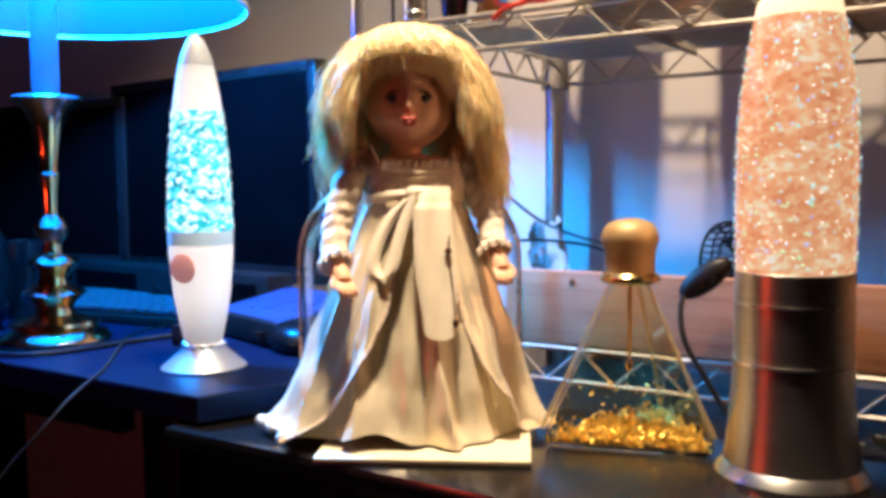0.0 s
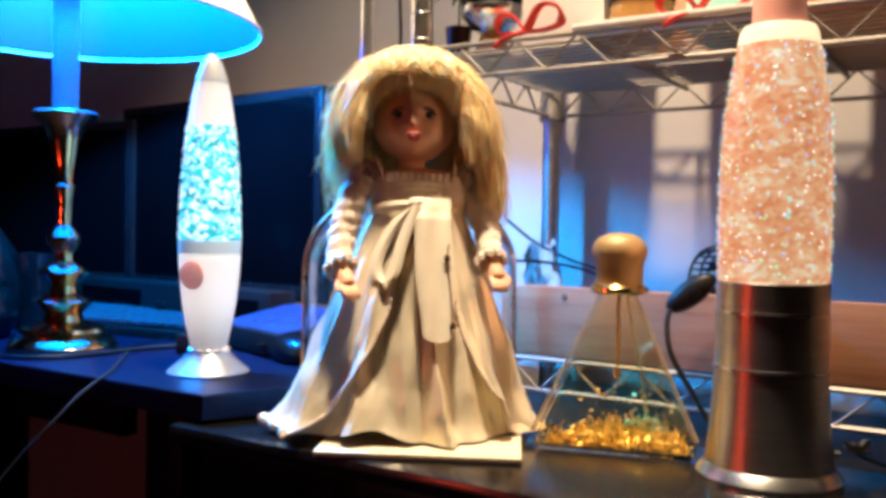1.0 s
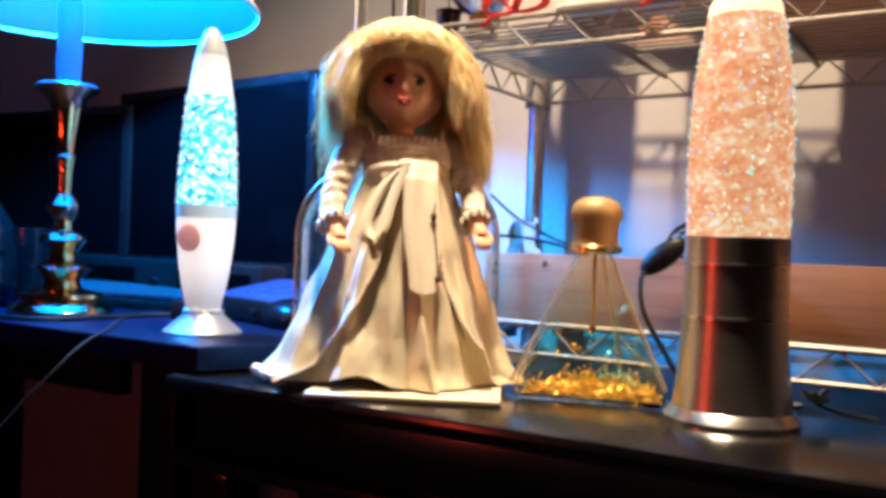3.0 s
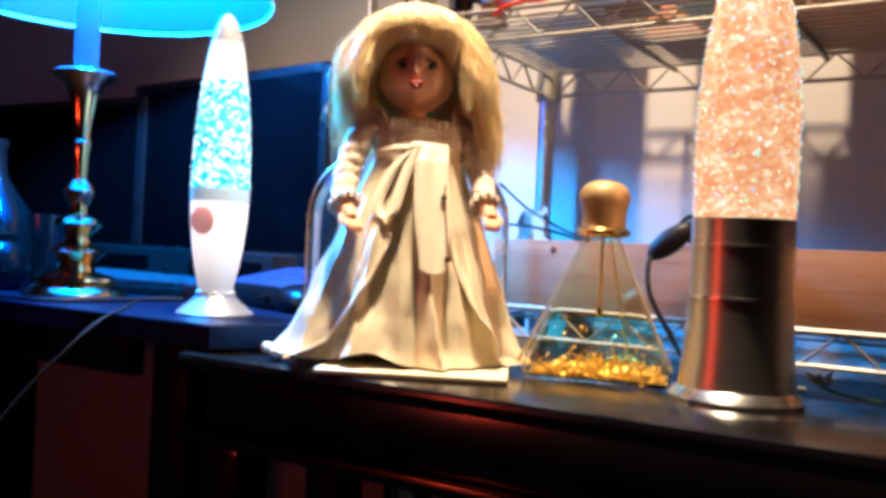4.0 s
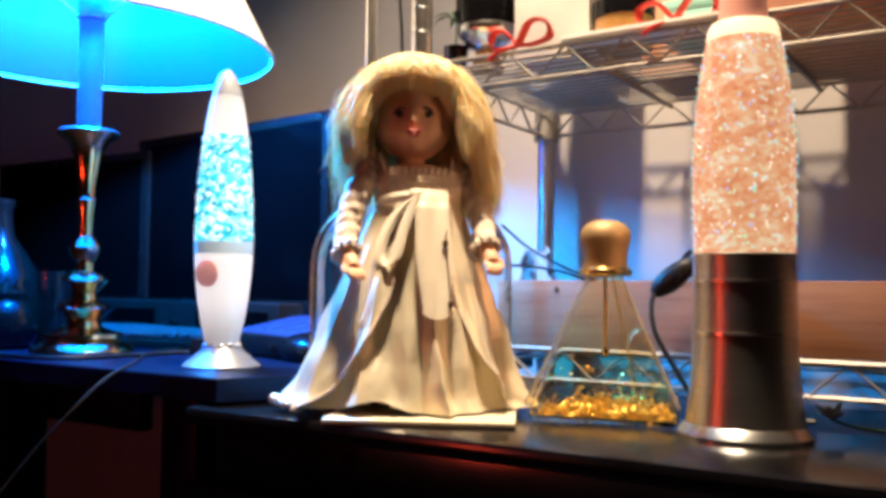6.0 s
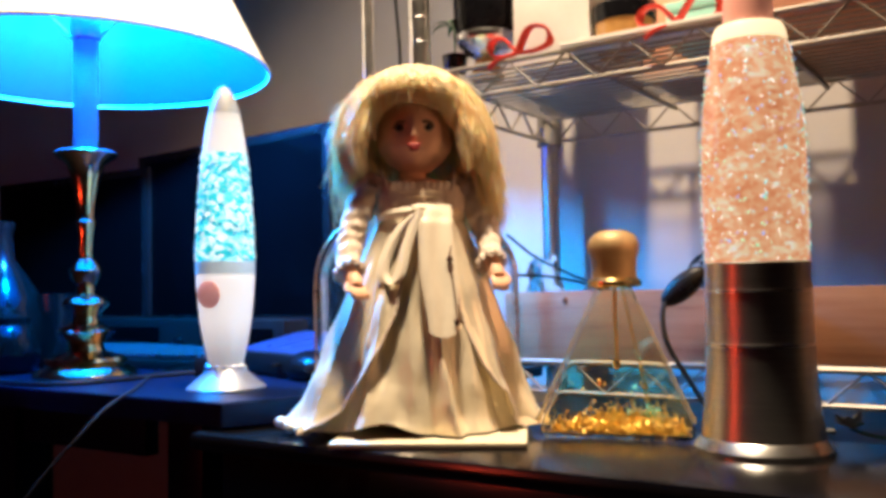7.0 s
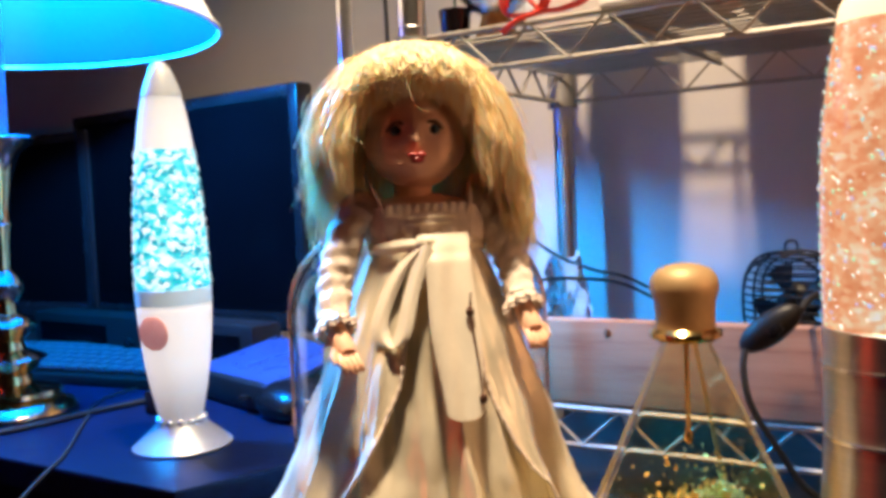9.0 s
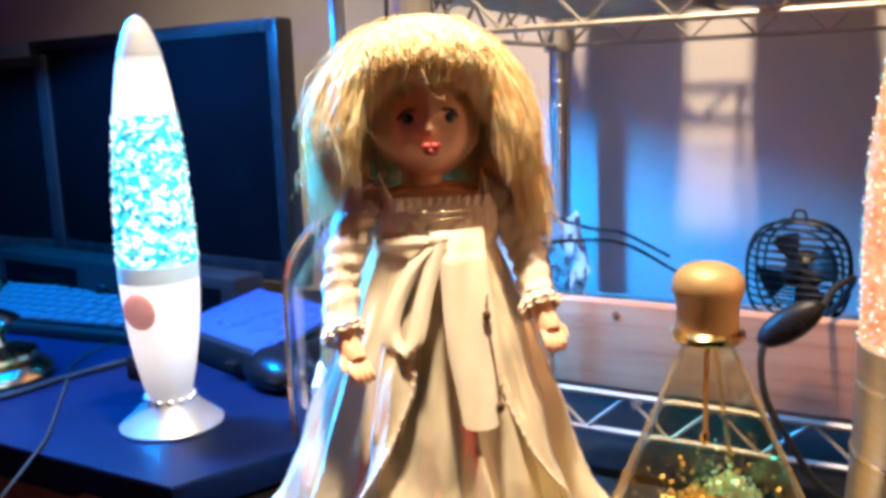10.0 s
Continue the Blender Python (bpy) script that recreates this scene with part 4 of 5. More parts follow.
def bang(x, count):
    """A fringe lock over the brow, rolled under at its end; towards the temples it falls lower."""
    w1 = rng.uniform(0, 6.28)
    for _ in range(count):
        xx, lay = x + rng.gauss(0, 0.10), rng.uniform(0.0, 1.0)
        own, w, q = rng.uniform(0, 6.28), abs(xx), xx * xx
        end = 0.2760 - 0.012 * q - 0.04 * max(0.0, w - 0.65) + rng.gauss(0, 0.0042)
        pts = arc([(xx * 0.010, 0.016 + rng.gauss(0, 0.006), 0.3070 + 0.003 * lay), (xx * 0.021, -0.010 + 0.004 * q, 0.3050 + 0.004 * lay - 0.0036 * q),
                   (xx * 0.0315, -0.0265 - 0.004 * lay + 0.005 * q, 0.2965 + 0.002 * lay - 0.0058 * q), (xx * 0.0350, -0.0345 - 0.003 * lay + 0.0070 * q, 0.2850 - 0.0085 * q),
                   (xx * 0.0345 - 0.002, -0.0335 - 0.0022 * lay + 0.0072 * q, end)], 5)
        amp, beat = rng.uniform(0.0008, 0.0030), rng.uniform(0.35, 0.8)
        strand([p + Vector((amp * math.sin(w1 + beat * k), 0.6 * amp * math.sin(own + beat * k), 0.5 * amp * math.sin(own + 1.3 * beat * k))) for k, p in enumerate(pts)], rng.uniform(0.00025, 0.00055))


for k in range(190):                         # round the sides and back; longest on one side
    phi = radians(rng.uniform(-34, 214))
    side, ahead = math.cos(phi), math.sin(phi) < -0.12
    far = rng.uniform(0.90, 1.02) if side > 0.2 else rng.uniform(0.70, 0.86)
    clump(phi, far * (0.86 if ahead else 1.0), rng.uniform(0.86, 1.0), 18, 0.075, rng.uniform(0.0012, 0.0034))
for k in range(100):                         # thick locks beside the face, ending above the shoulders
    s = -1 if k % 2 else 1
    phi = radians(-90 + s * rng.uniform(35, 68))
    clump(phi, rng.uniform(0.52, 0.69), rng.uniform(0.90, 1.0), 20, 0.040, rng.uniform(0.0010, 0.0026))
for k in range(70):                          # inner locks close to cheeks and neck
    s = -1 if k % 2 else 1
    phi = radians(-90 + s * rng.uniform(60, 88))
    clump(phi, rng.uniform(0.58, 0.70), rng.uniform(0.54, 0.80), 16, 0.045, rng.uniform(0.0008, 0.0018))
for k in range(76):
    bang(-0.92 + 1.84 * k / 75, 26)
for k in range(60):                          # hair behind the neck
    clump(radians(rng.uniform(-15, 195)), rng.uniform(0.66, 0.84), rng.uniform(0.32, 0.72), 12, 0.12, rng.uniform(0.001, 0.003))
for k in range(420):                         # stray fine hairs on the outline
    phi = radians(rng.uniform(-28, 208))
    drop = rng.uniform(0.0, 0.85)
    p = shell(phi, drop, 1.0)
    q = shell(phi + rng.gauss(0, 0.12), min(1.0, drop + rng.uniform(0.08, 0.20)), 1.03 + abs(rng.gauss(0, 0.06)))
    mid = p.lerp(q, 0.5) + (p - Vector((0, 0.008, 0.25))).normalized() * rng.uniform(0.001, 0.006)
    d.tube(arc([p, mid, q], 6), rng.uniform(0.00010, 0.00020), 4, HAIR, cap=False)
for pts in (((-0.004, -0.044, 0.280), (-0.001, -0.047, 0.268), (0.004, -0.042, 0.262), (0.009, -0.040, 0.262)), ((-0.052, -0.030, 0.240), (-0.044, -0.038, 0.248), (-0.036, -0.038, 0.246), (-0.030, -0.036, 0.240)),
            ((-0.056, -0.026, 0.250), (-0.052, -0.036, 0.232), (-0.050, -0.034, 0.215), (-0.053, -0.030, 0.200))):
    d.tube(arc(pts, 8), 0.00016, 5, HAIR, cap=False)
face_ahead(HAIR_FROM)
solo("doll", d, [M_SKIN, M_SATIN, M_LACE, M_HAIR, M_LIP, M_EYE, M_BROW, M_RIBBON, M_BROW, M_IRIS, M_EYEWHITE], DOLL, 10,
     "blond vinyl doll in a long ivory satin dress", "doll")

# ---- glass dome behind the doll ----
dome = thing("glass_dome", (-0.030, 0.775, TABLE + 0.0006), 0, "clear glass dome with copper trim behind the doll", "dome")
part("base", Build().lathe([(0.001, 0), (0.098, 0), (0.1, 0.004), (0.097, 0.010), (0.001, 0.010)], 48), M_COPPER, dome)
gd = [(0.0945, 0.0105), (0.0945, 0.13)] + [(0.0945 * math.cos(k * math.pi / 20), 0.13 + 0.075 * math.sin(k * math.pi / 20)) for k in range(1, 10)] + [(0.002, 0.205)]
gi = [(r - 0.0016 if r > 0.004 else r, z - (0.0016 if k > 2 else 0)) for k, (r, z) in enumerate(gd)]
bell = part("glass_bell", Build().lathe(gd + gi[::-1] + [gd[0]], 64), M_DOME, dome, "clear arched glass bell")
bell.visible_shadow = False
for sx in (-1, 1):
    part("trim_strip", Build().tube([(sx * 0.0965, 0.004, 0.010)] + [(sx * (r + 0.002), 0.004, z) for r, z in gd[1:7]], 0.0022, 8), M_COPPER, dome)
part("plinth", Build().box((0.145, 0.060, 0.060), pose(-0.006, 0.0, 0.0405), 0, 0.002), M_GREYBOX, dome, "pale grey plinth")
part("ceramic_body", Build().lathe([(0.001, 0.071), (0.046, 0.071), (0.052, 0.082), (0.050, 0.105), (0.040, 0.122), (0.018, 0.130), (0.001, 0.132)], 36, (-0.022, 0.0, 0)), M_AMBER, dome, "amber glazed ceramic piece")


# ---- screens and desk things ----
def monitor(at, turn, w, h, label):
    m = thing("monitor", at, turn, label, "monitor", "monitors on the desk")
    z0 = 0.040
    h += 0.030
    frame_b = Build().box((w, 0.022, h), pose(0, 0.012, z0 + h / 2), 0, 0.005)
    part("housing", frame_b, M_PLASTIC, m)
    bz = Build()
    for sx in (-1, 1):
        bz.box((0.014, 0.004, h - 0.002), pose(sx * (w / 2 - 0.008), -0.001, z0 + h / 2), 0, 0.001)
    bz.box((w - 0.03, 0.004, 0.014), pose(0, -0.001, z0 + h - 0.008), 0, 0.001)
    bz.box((w - 0.03, 0.004, 0.022), pose(0, -0.001, z0 + 0.012), 0, 0.001)
    part("bezel", bz, M_GLOSSBLACK, m)
    part("screen", Build().box((w - 0.030, 0.003, h - 0.038), pose(0, -0.0002, z0 + h / 2 + 0.004)), M_SCREEN, m, smooth=False)
    part("neck", Build().tube([(0, 0.045, 0.008), (0, 0.050, 0.10), (0, 0.035, z0 + h * 0.45)], [0.022, 0.018, 0.018], 14), M_PLASTIC, m)
    part("foot", Build().lathe([(0.001, 0), (0.105, 0), (0.106, 0.004), (0.09, 0.009), (0.02, 0.013), (0.001, 0.013)], 40, (0, 0.03, 0)), M_PLASTIC, m)
    return m


monitor((-0.335, 1.252, DESK + 0.0005), -37.6, 0.452, 0.257, "black flat monitor, switched off, glossy frame")
monitor((-0.662, 1.462, DESK + 0.0005), -30.0, 0.40, 0.237, "second black monitor standing further back, switched off")

# Black strip added to hide the pale wall and keep this gap dark.
gap_bar = thing("dark_gap_bar", (-0.372, 1.205, DESK + 0.0006), -37.6, "long black strip added to darken the gap below the monitor", "speaker")
part("body", Build().box((0.44, 0.045, 0.060), pose(0, 0, 0.0305), 0, 0.006), M_PLASTIC, gap_bar)
for sx in (-1, 1):
    part("front_inset", Build().box((0.15, 0.003, 0.040), pose(sx * 0.125, -0.0232, 0.0285), 0, 0.001), M_SCREEN, gap_bar)
part("knob", Build().lathe([(0.001, 0), (0.008, 0), (0.007, 0.006), (0.001, 0.007)], 20), M_GLOSSBLACK, gap_bar, at=pose(0, -0.0226, 0.0285, 90))

kb = thing("keyboard", (-0.425, 1.165, DESK + 0.0006), -26, "black computer keyboard in front of the screens", "keyboard")
part("case", Build().box((0.40, 0.135, 0.014), pose(0, 0, 0.0075, 3), 0, 0.004), M_PLASTIC, kb)
key = Build().box((0.0155, 0.0155, 0.006), None, 0, 0.0018).mesh("key", M_KEY)
for r in range(6):
    for c in range(20):
        if r == 0 and 6 <= c <= 10:
            continue
        part("key", key, None, kb, at=pose(-0.183 + 0.0193 * c + (0.004 if r % 2 else 0), -0.050 + 0.0195 * r, 0.0165 + 0.0010 * r, 3))
part("key", Build().box((0.092, 0.0155, 0.006), pose(-0.028, -0.050, 0.0165), 0, 0.0018), M_KEY, kb)

tray = thing("black_device", (-0.182, 0.985, DESK + 0.0006), -50, "flat glossy black electronic device on the desk", "device")
part("body", Build().box((0.150, 0.105, 0.026), pose(0, 0, 0.014), 0, 0.006), M_PLASTIC, tray)
part("lid", Build().box((0.146, 0.104, 0.004), pose(0, 0.001, 0.0335, 11), 0, 0.0015), M_LID, tray, "satin lid with blue lamp reflection put into its colour")
part("button", Build().lathe([(0.001, 0), (0.006, 0), (0.006, 0.003), (0.001, 0.004)], 16, (0.05, -0.056, 0.013)), M_GLOSSBLACK, tray)
mouse = Build().ball((0, 0, 0.012), (0.028, 0.045, 0.019), 24, 14)
mouse.v = [(x, y, max(z, 0.0005)) for x, y, z in mouse.v]
solo("computer_mouse", mouse, M_GLOSSBLACK, (-0.150, 0.895, DESK + 0.0003), 30, "small glossy black computer mouse on the desk", "mouse")
sb = thing("small_black_box", (-0.262, 0.93, DESK + 0.0006), -20, "small black plastic box on the desk", "box")
part("body", Build().box((0.045, 0.03, 0.022), pose(0, 0, 0.0112), 0, 0.003), M_PLASTIC, sb)
part("dial", Build().lathe([(0.001, 0.022), (0.006, 0.022), (0.005, 0.027), (0.001, 0.027)], 16), M_GLOSSBLACK, sb)


def cable(pts, r, material, label, n=10):
    return solo("cable", Build().tube(arc(pts, n), r, 8), material, label=label, category="cable")


cable([(-0.30, 1.10, DESK + 0.003), (-0.352, 1.00, DESK + 0.0025), (-0.335, 0.90, DESK + 0.0025), (-0.312, 0.80, DESK + 0.002), (-0.308, 0.762, DESK + 0.001), (-0.314, 0.728, 0.766), (-0.3286, 0.7104, 0.746), (-0.355, 0.711, 0.7177), (-0.394, 0.7136, 0.6707), (-0.426, 0.715, 0.633), (-0.50, 0.73, 0.545)], 0.0012, M_WHITECABLE, "thin grey cable hanging off the desk edge")
cable([(-0.27, 1.00, DESK + 0.004), (-0.33, 0.95, DESK + 0.003), (-0.40, 0.875, DESK + 0.003), (-0.47, 0.885, DESK + 0.003), (-0.60, 0.99, DESK + 0.003)], 0.0026, M_CABLE, "black cable lying across the desk")

# bottles at the far end of the desk
dec = [(0.001, 0.0), (0.055, 0.0), (0.060, 0.01), (0.062, 0.06), (0.052, 0.095), (0.030, 0.128), (0.016, 0.150), (0.0135, 0.185), (0.017, 0.192), (0.017, 0.199), (0.001, 0.199)]
solo("decanter", Build().lathe(dec, 36), M_DARKGLASS, (-0.612, 1.13, DESK + 0.0005), 0, "dark bulbous glass decanter on the desk", "bottle")
jar = thing("dark_jar", (-0.560, 1.04, DESK + 0.0005), 0, "round dark glass jar with lid on the desk", "jar")
part("body", Build().lathe([(0.001, 0), (0.030, 0), (0.040, 0.015), (0.042, 0.035), (0.034, 0.055), (0.026, 0.062), (0.001, 0.062)], 32), M_DARKGLASS, jar)
part("lid", Build().lathe([(0.027, 0.062), (0.028, 0.070), (0.010, 0.076), (0.006, 0.082), (0.001, 0.084)], 28), M_GLOSSBLACK, jar)
solo("dark_tumbler", Build().lathe([(0.001, 0.0), (0.026, 0.0), (0.032, 0.10), (0.030, 0.10), (0.024, 0.006), (0.001, 0.006)], 28), M_DARKGLASS, (-0.545, 1.15, DESK + 0.0005), 0, "dark glass tumbler at the desk end", "glass")
solo("dark_statuette", Build().lathe([(0.001, 0), (0.04, 0), (0.042, 0.02), (0.03, 0.05), (0.035, 0.10), (0.02, 0.14), (0.024, 0.165), (0.012, 0.19), (0.001, 0.195)], 20), M_DARKGLASS, (-0.715, 1.10, DESK + 0.0005), 0, "dark turned ornament on the desk", "ornament")

# upright pole by the desk
pl = thing("metal_pole", W(-0.565, 0.715, DESK + 0.0005), 0, "slim chromed pole on a round foot", "pole")
part("rod", Build().tube([(0, 0, 0.008), (0, 0, 1.0)], 0.0068, 14), M_CHROME, pl)
part("foot", Build().lathe([(0.001, 0), (0.03, 0), (0.03, 0.005), (0.012, 0.010), (0.001, 0.010)], 24), M_CHROME, pl)

# ---- things on the shelves ----
UZ = 1.0935


def on_shelf(u, v, z=UZ):
    return W(u, v, z)


gob = thing("black_goblet", on_shelf(-0.428, 0.745), 0, "black goblet with silver band on the upper shelf", "goblet")
part("stem", Build().lathe([(0.001, 0), (0.020, 0), (0.017, 0.006), (0.0125, 0.018), (0.013, 0.022)], 28), M_AMBER, gob)
part("band", Build().lathe([(0.012, 0.020), (0.022, 0.026), (0.031, 0.036), (0.033, 0.042), (0.032, 0.046), (0.012, 0.046)], 32), M_STEELRING, gob, "silver band")
part("bowl", Build().lathe([(0.0315, 0.046), (0.0345, 0.060), (0.0355, 0.10), (0.033, 0.16), (0.031, 0.16), (0.033, 0.10), (0.03, 0.05), (0.001, 0.05)], 32), M_GLOSSBLACK, gob)


def red_bow(u, v, seed):
    b = Build()
    r = random.Random(seed)
    c = Vector((0, 0, 0.004))
    for s, w, h in ((-1, 0.030, 0.016), (1, 0.034, 0.020)):
        pts = [c, c + Vector((s * w * 0.5, -0.004, h)), c + Vector((s * w, -0.002, h * 0.9)), c + Vector((s * w * 1.05, 0.002, h * 0.2)), c + Vector((s * w * 0.5, 0.004, 0.0)), c]
        b.tube(arc(pts, 7), 0.0042, 8, flat=0.35)
    b.tube(arc([c, c + Vector((-0.015, -0.010, -0.006)), c + Vector((-0.026, -0.014, -0.014))], 6), 0.0042, 8, flat=0.35)
    return solo("red_ribbon_bow", b, M_RED, on_shelf(u, v, UZ + 0.003), ANG + r.uniform(-8, 8), "looped red satin ribbon on the shelf edge", "ribbon", "ribbons on the shelf")


red_bow(-0.365, 0.697, 1)
red_bow(-0.205, 0.697, 2)


def box_thing(name, u, v, size, material, label, z=UZ, turn=0.0):
    t = thing(name, on_shelf(u, v, z), ANG + turn, label, "box")
    part("carton", Build().box(size, pose(0, 0, size[2] / 2 + 0.0005), 0, 0.002), material, t)
    part("lid", Build().box((size[0] + 0.003, size[1] + 0.003, size[2] * 0.22), pose(0, 0, size[2] * 0.90), 0, 0.0015), material, t)
    return t


box_thing("white_box", -0.345, 0.775, (0.085, 0.09, 0.12), M_PAPER, "white cardboard box on the upper wire shelf")
box_thing("teal_tin", -0.185, 0.790, (0.09, 0.10, 0.04), M_TEAL, "pale teal tin on the upper wire shelf")
box_thing("salmon_box", -0.060, 0.770, (0.14, 0.14, 0.05), M_TANBOX, "flat salmon cardboard box on the upper wire shelf")
# Back-row cartons are added to block the ceiling light, gaps leaving lit wall patches.
box_thing("grey_carton", -0.400, 0.905, (0.090, 0.14, 0.10), M_GREYBOX, "pale grey carton added at the back of the upper shelf to shade the wall")
box_thing("low_carton", -0.326, 0.862, (0.055, 0.06, 0.05), M_PAPER, "small white carton on the upper wire shelf")
box_thing("brown_carton", -0.248, 0.912, (0.095, 0.12, 0.11), M_TANBOX, "salmon-brown carton added at the back of the upper shelf to shade the wall")
box_thing("flat_carton", -0.164, 0.885, (0.040, 0.07, 0.09), M_GREYBOX, "narrow grey carton on the upper wire shelf")
box_thing("large_carton", 0.071, 0.910, (0.42, 0.125, 0.15), M_TANBOX, "large salmon-brown carton added at the back of the upper shelf to shade the wall")
box_thing("long_carton", 0.19, 0.770, (0.30, 0.12, 0.09), M_PAPER, "long white carton on the upper wire shelf")
jar2 = thing("amber_jar", on_shelf(-0.272, 0.745), 0, "glass jar of amber contents on the upper shelf", "jar")
part("body", Build().lathe([(0.001, 0), (0.027, 0), (0.029, 0.006), (0.029, 0.030), (0.001, 0.030)], 28), M_AMBER, jar2)
part("lid", Build().lathe([(0.030, 0.030), (0.031, 0.046), (0.028, 0.048), (0.001, 0.048)], 28), M_GLOSSBLACK, jar2)
solo("white_tray", Build().box((0.16, 0.05, 0.006), None, 0, 0.002), M_PAPER, on_shelf(-0.235, 0.712, UZ + 0.0036), ANG, "shallow white tray at the shelf edge", "tray")
lf = Build()
for k in range(7):
    a = k * 0.9
    o = Vector((math.cos(a), math.sin(a), 0)) * 0.02
    lf.grid(lambda p, q: (o.x * q * 1.4 + 0.006 * (p - 0.5) * math.sin(3.1 * q) * math.sin(a), o.y * q * 1.4 - 0.006 * (p - 0.5) * math.sin(3.1 * q) * math.cos(a), 0.055 + 0.03 * q - 0.03 * q * q + 0.002 * abs(p - 0.5)), 2, 6)
pt = thing("potted_sprig", on_shelf(-0.462, 0.735), 0, "small potted green sprig on the upper shelf", "plant")
part("leaves", lf, M_LEAF, pt)
part("pot", Build().lathe([(0.001, 0), (0.011, 0), (0.014, 0.028), (0.012, 0.028), (0.010, 0.02), (0.001, 0.02)], 20), M_DARKGLASS, pt)
part("twig", Build().tube([(0, 0, 0.018), (0, 0, 0.058)], 0.0012, 6), M_LEAF, pt)
cable([on_shelf(-0.49, 0.668, 1.30), on_shelf(-0.492, 0.667, 1.20), on_shelf(-0.487, 0.668, 1.12), on_shelf(-0.49, 0.672, 1.06)], 0.0018, M_CABLE, "thin black cable down the shelving post")

# small fan with its switched cable
FZ = 0.8006
fan = thing("desk_fan", W(-0.222, 0.875, FZ), ANG - 14, "small black caged fan on the lower shelf", "fan")
FC, FW, FH = 0.060, 0.040, 0.044


def arch(t, grow=1.0):
    """The cage's outline, a rounded arch, t from 0 to 1 round it."""
    a = 2 * math.pi * t
    c, q = math.cos(a), math.sin(a)
    return FW * grow * math.copysign(abs(c) ** 0.75, c), FC + FH * grow * math.copysign(abs(q) ** 0.75, q)


for depth, grow in ((-0.018, 0.90), (-0.010, 1.0), (0.010, 1.0), (0.018, 0.9)):
    part("cage_ring", Build().tube([(arch(t / 48, grow)[0], depth, arch(t / 48, grow)[1]) for t in range(49)], 0.0013, 6), M_PLASTIC, fan)
for k in range(13):                          # horizontal wires across front and back
    zz = -0.90 + 1.8 * k / 12
    half = FW * 0.95 * max(0.25, 1 - abs(zz) ** 2.67) ** 0.375
    for side in (-1, 1):
        part("cage_wire", Build().tube(arc([(-half, side * 0.011, FC + FH * zz), (-half * 0.6, side * 0.020, FC + FH * zz), (half * 0.6, side * 0.020, FC + FH * zz), (half, side * 0.011, FC + FH * zz)], 3), 0.0010, 5), M_PLASTIC, fan)
part("carry_loop", Build().tube(arc([(-0.006, 0, FC + FH * 0.98), (-0.004, 0, FC + FH + 0.008), (0.004, 0, FC + FH + 0.008), (0.006, 0, FC + FH * 0.98)], 4), 0.0012, 6), M_PLASTIC, fan)
part("hub", Build().ball((0, -0.012, FC), (0.009, 0.006, 0.009), 16, 10), M_PLASTIC, fan)
part("motor", Build().ball((0, 0.018, FC), (0.017, 0.016, 0.017), 18, 12), M_PLASTIC, fan)
for k in range(4):
    a = k * math.pi / 2 + 0.4
    part("blade", Build().grid(lambda p, q: ((0.008 + 0.026 * q) * math.cos(a + (p - 0.5) * 0.9), 0.002 + 0.008 * (p - 0.5), FC + (0.008 + 0.026 * q) * math.sin(a + (p - 0.5) * 0.9)), 6, 4), M_PLASTIC, fan)
part("stand", Build().tube(arc([(0, 0.022, FC), (0, 0.030, 0.04), (0, 0.018, 0.012)], 5), 0.006, 10), M_PLASTIC, fan)
part("foot", Build().lathe([(0.001, 0), (0.036, 0), (0.037, 0.006), (0.03, 0.012), (0.001, 0.014)], 30, (0, 0.012, 0)), M_PLASTIC, fan)

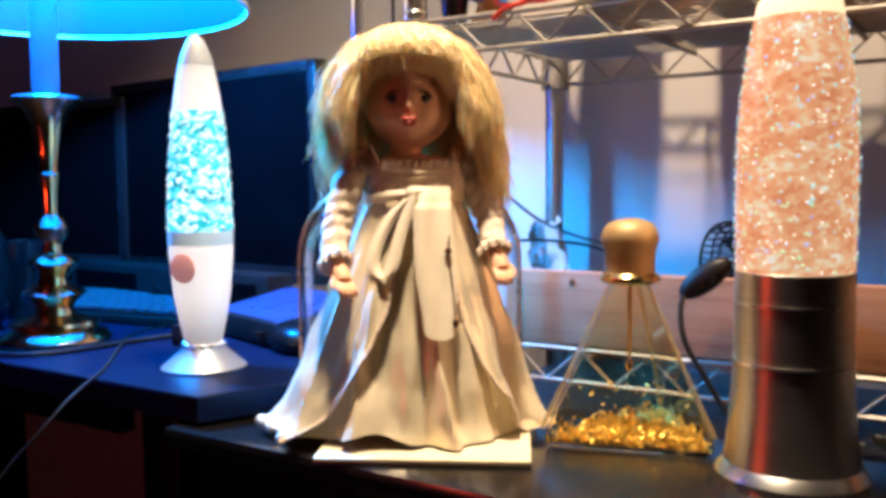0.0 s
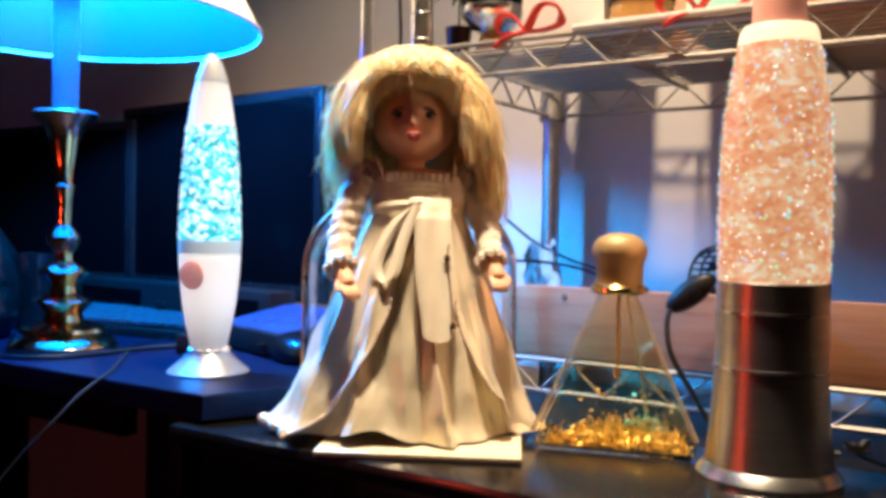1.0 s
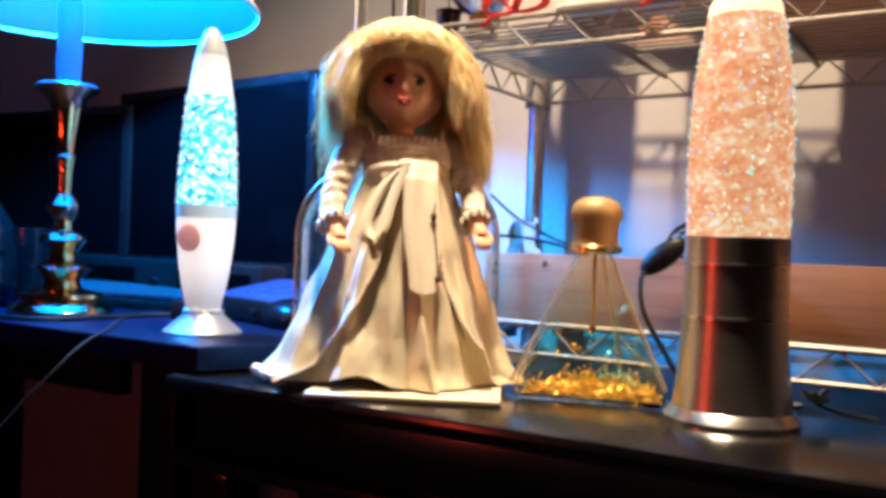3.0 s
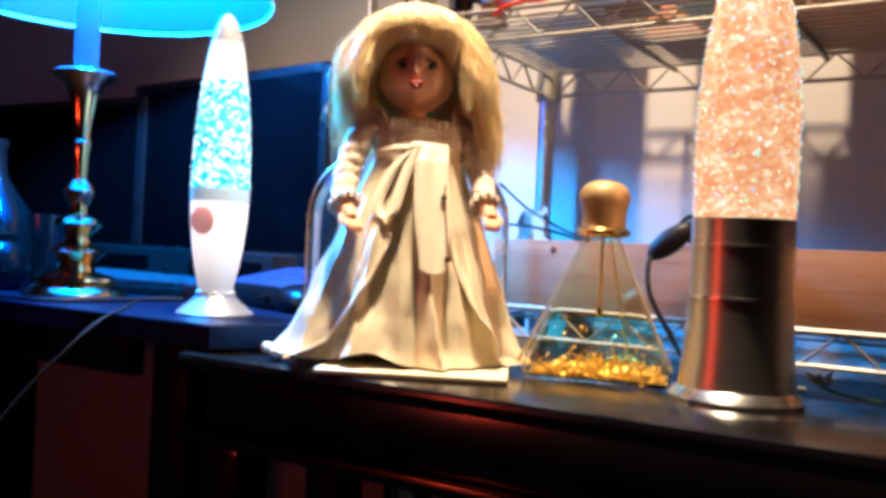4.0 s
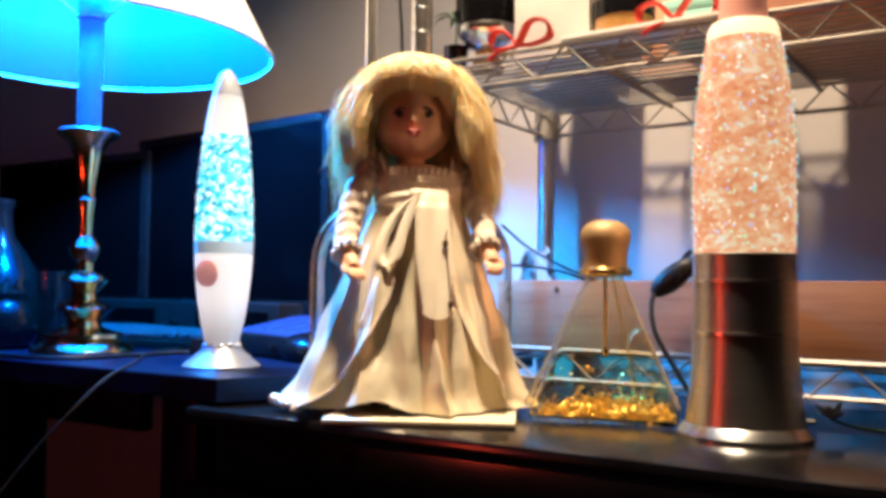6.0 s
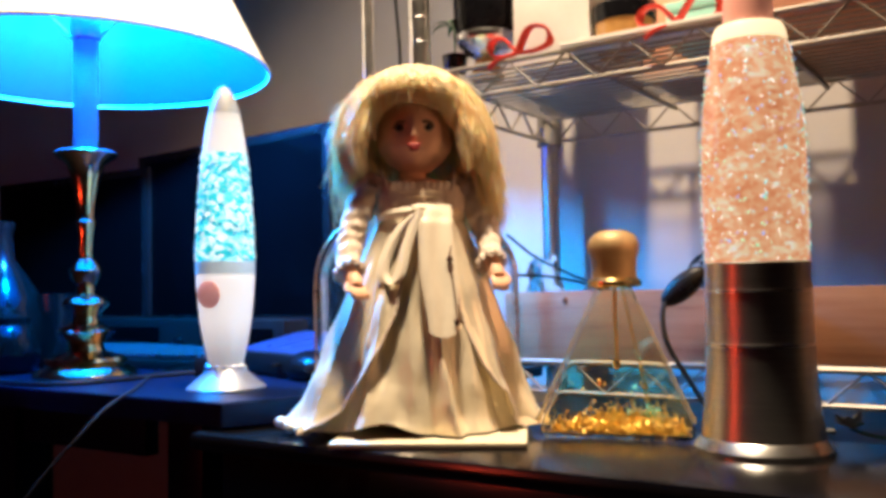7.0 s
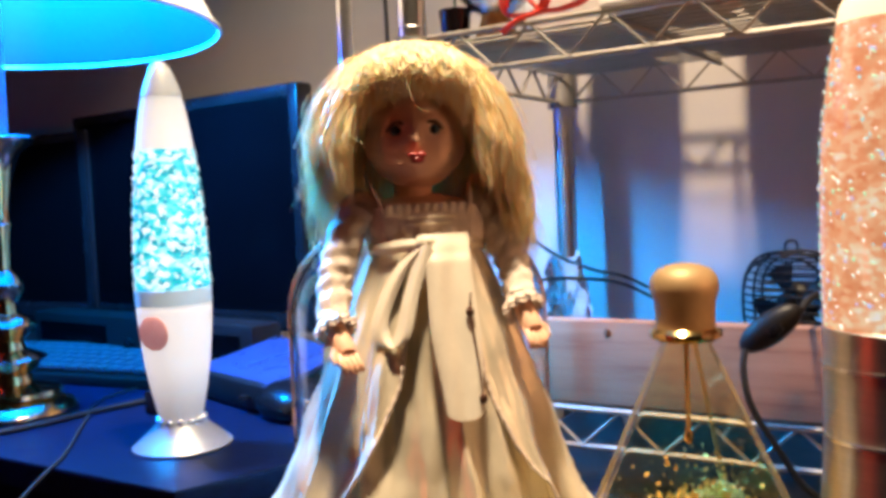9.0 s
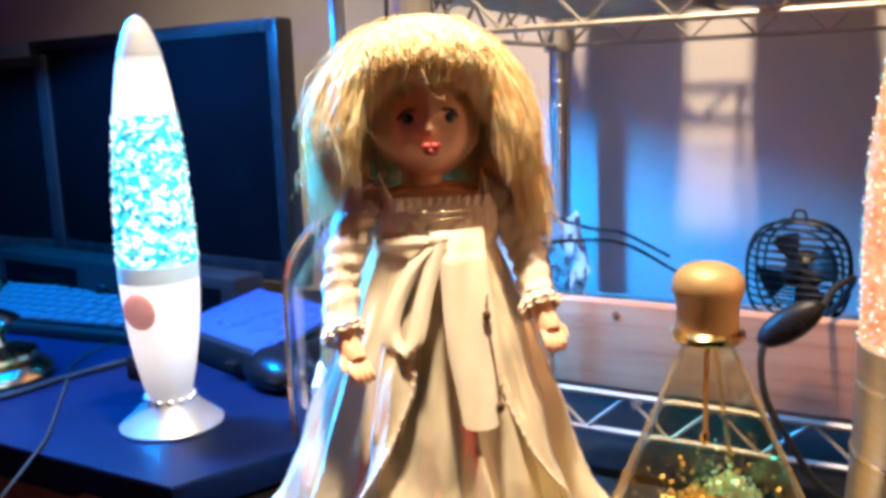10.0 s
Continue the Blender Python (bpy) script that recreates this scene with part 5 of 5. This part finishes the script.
sw = thing("cable_switch", (0.201, 0.678, 0.868), 0, "black inline switch hanging over the pine planks", "switch")
part("body", Build().ball((0, 0, 0), (0.024, 0.009, 0.0105), 20, 12, turn=Euler((0, radians(-38), radians(-30))).to_matrix()), M_PLASTIC, sw)
part("rocker", Build().box((0.010, 0.004, 0.006), pose(0, -0.009, 0, 0, -38, -30), 0, 0.001), M_GLOSSBLACK, sw)
cable([(0.218, 0.670, 0.880), (0.235, 0.690, 0.886), (0.265, 0.72, 0.885), (0.29, 0.80, 0.84), (0.283, 0.87, 0.806)], 0.0022, M_CABLE, "black cable from fan to switch")
cable([(0.185, 0.680, 0.855), (0.182, 0.676, 0.842), (0.184, 0.669, 0.820), (0.199, 0.665, 0.792), (0.216, 0.662, 0.766), (0.24, 0.655, 0.7535), (0.30, 0.62, 0.7535)], 0.0023, M_CABLE, "black cable hanging down to the table")
cable([W(-0.44, 0.80, 0.93), W(-0.425, 0.84, 0.905), W(-0.41, 0.90, 0.885), W(-0.40, 0.96, 0.872), W(-0.36, 0.99, 0.845)], 0.0016, M_CABLE, "black cable behind the doll")
cable([W(-0.44, 0.79, 0.885), W(-0.41, 0.85, 0.882), W(-0.385, 0.92, 0.868), W(-0.34, 0.97, 0.83)], 0.0016, M_CABLE, "second black cable behind the doll")

# crumpled film by the back post
wr = Build()
rg = random.Random(9)
wr.grid(lambda a, b: ((0.026 + 0.012 * noise.noise((a * 6, b * 5, 1))) * math.cos(2 * math.pi * a) * (1 - 0.4 * b), (0.020 + 0.012 * noise.noise((a * 7, b * 6, 4))) * math.sin(2 * math.pi * a) * (1 - 0.4 * b),
                      0.10 * b + 0.012 * noise.noise((a * 8, b * 7, 9))), 26, 14, close_u=True)
wrap = solo("clear_wrap", wr, M_WRAP, W(-0.425, 0.86, 0.8015), 0, "crumpled clear plastic wrap on the lower shelf", "wrap", smooth=False)
wrap.visible_shadow = False

# dried flower beside the salmon lamp
dfw = thing("dried_flower", (0.298, 0.588, TABLE + 0.0006), 0, "dusty dried white flower lying on the table", "flower")
rg = random.Random(3)
for k in range(9):
    a = k * 0.7
    ln = rg.uniform(0.012, 0.020)
    up = rg.uniform(0.3, 1.2)
    dx, dy, dz = math.cos(a) * math.cos(up), math.sin(a) * math.cos(up), math.sin(up)
    part("petal", Build().tube([(0, 0, 0.010), (dx * ln * 0.6, dy * ln * 0.6, 0.010 + dz * ln * 0.6), (dx * ln, dy * ln, 0.010 + dz * ln * 0.9)], [0.001, 0.0036, 0.0006], 8, flat=0.3), M_PETAL, dfw)
part("stalk", Build().tube(arc([(0, 0, 0.010), (0.015, -0.008, 0.005), (0.04, -0.012, 0.002)], 5), 0.0014, 6), M_LEAF, dfw)
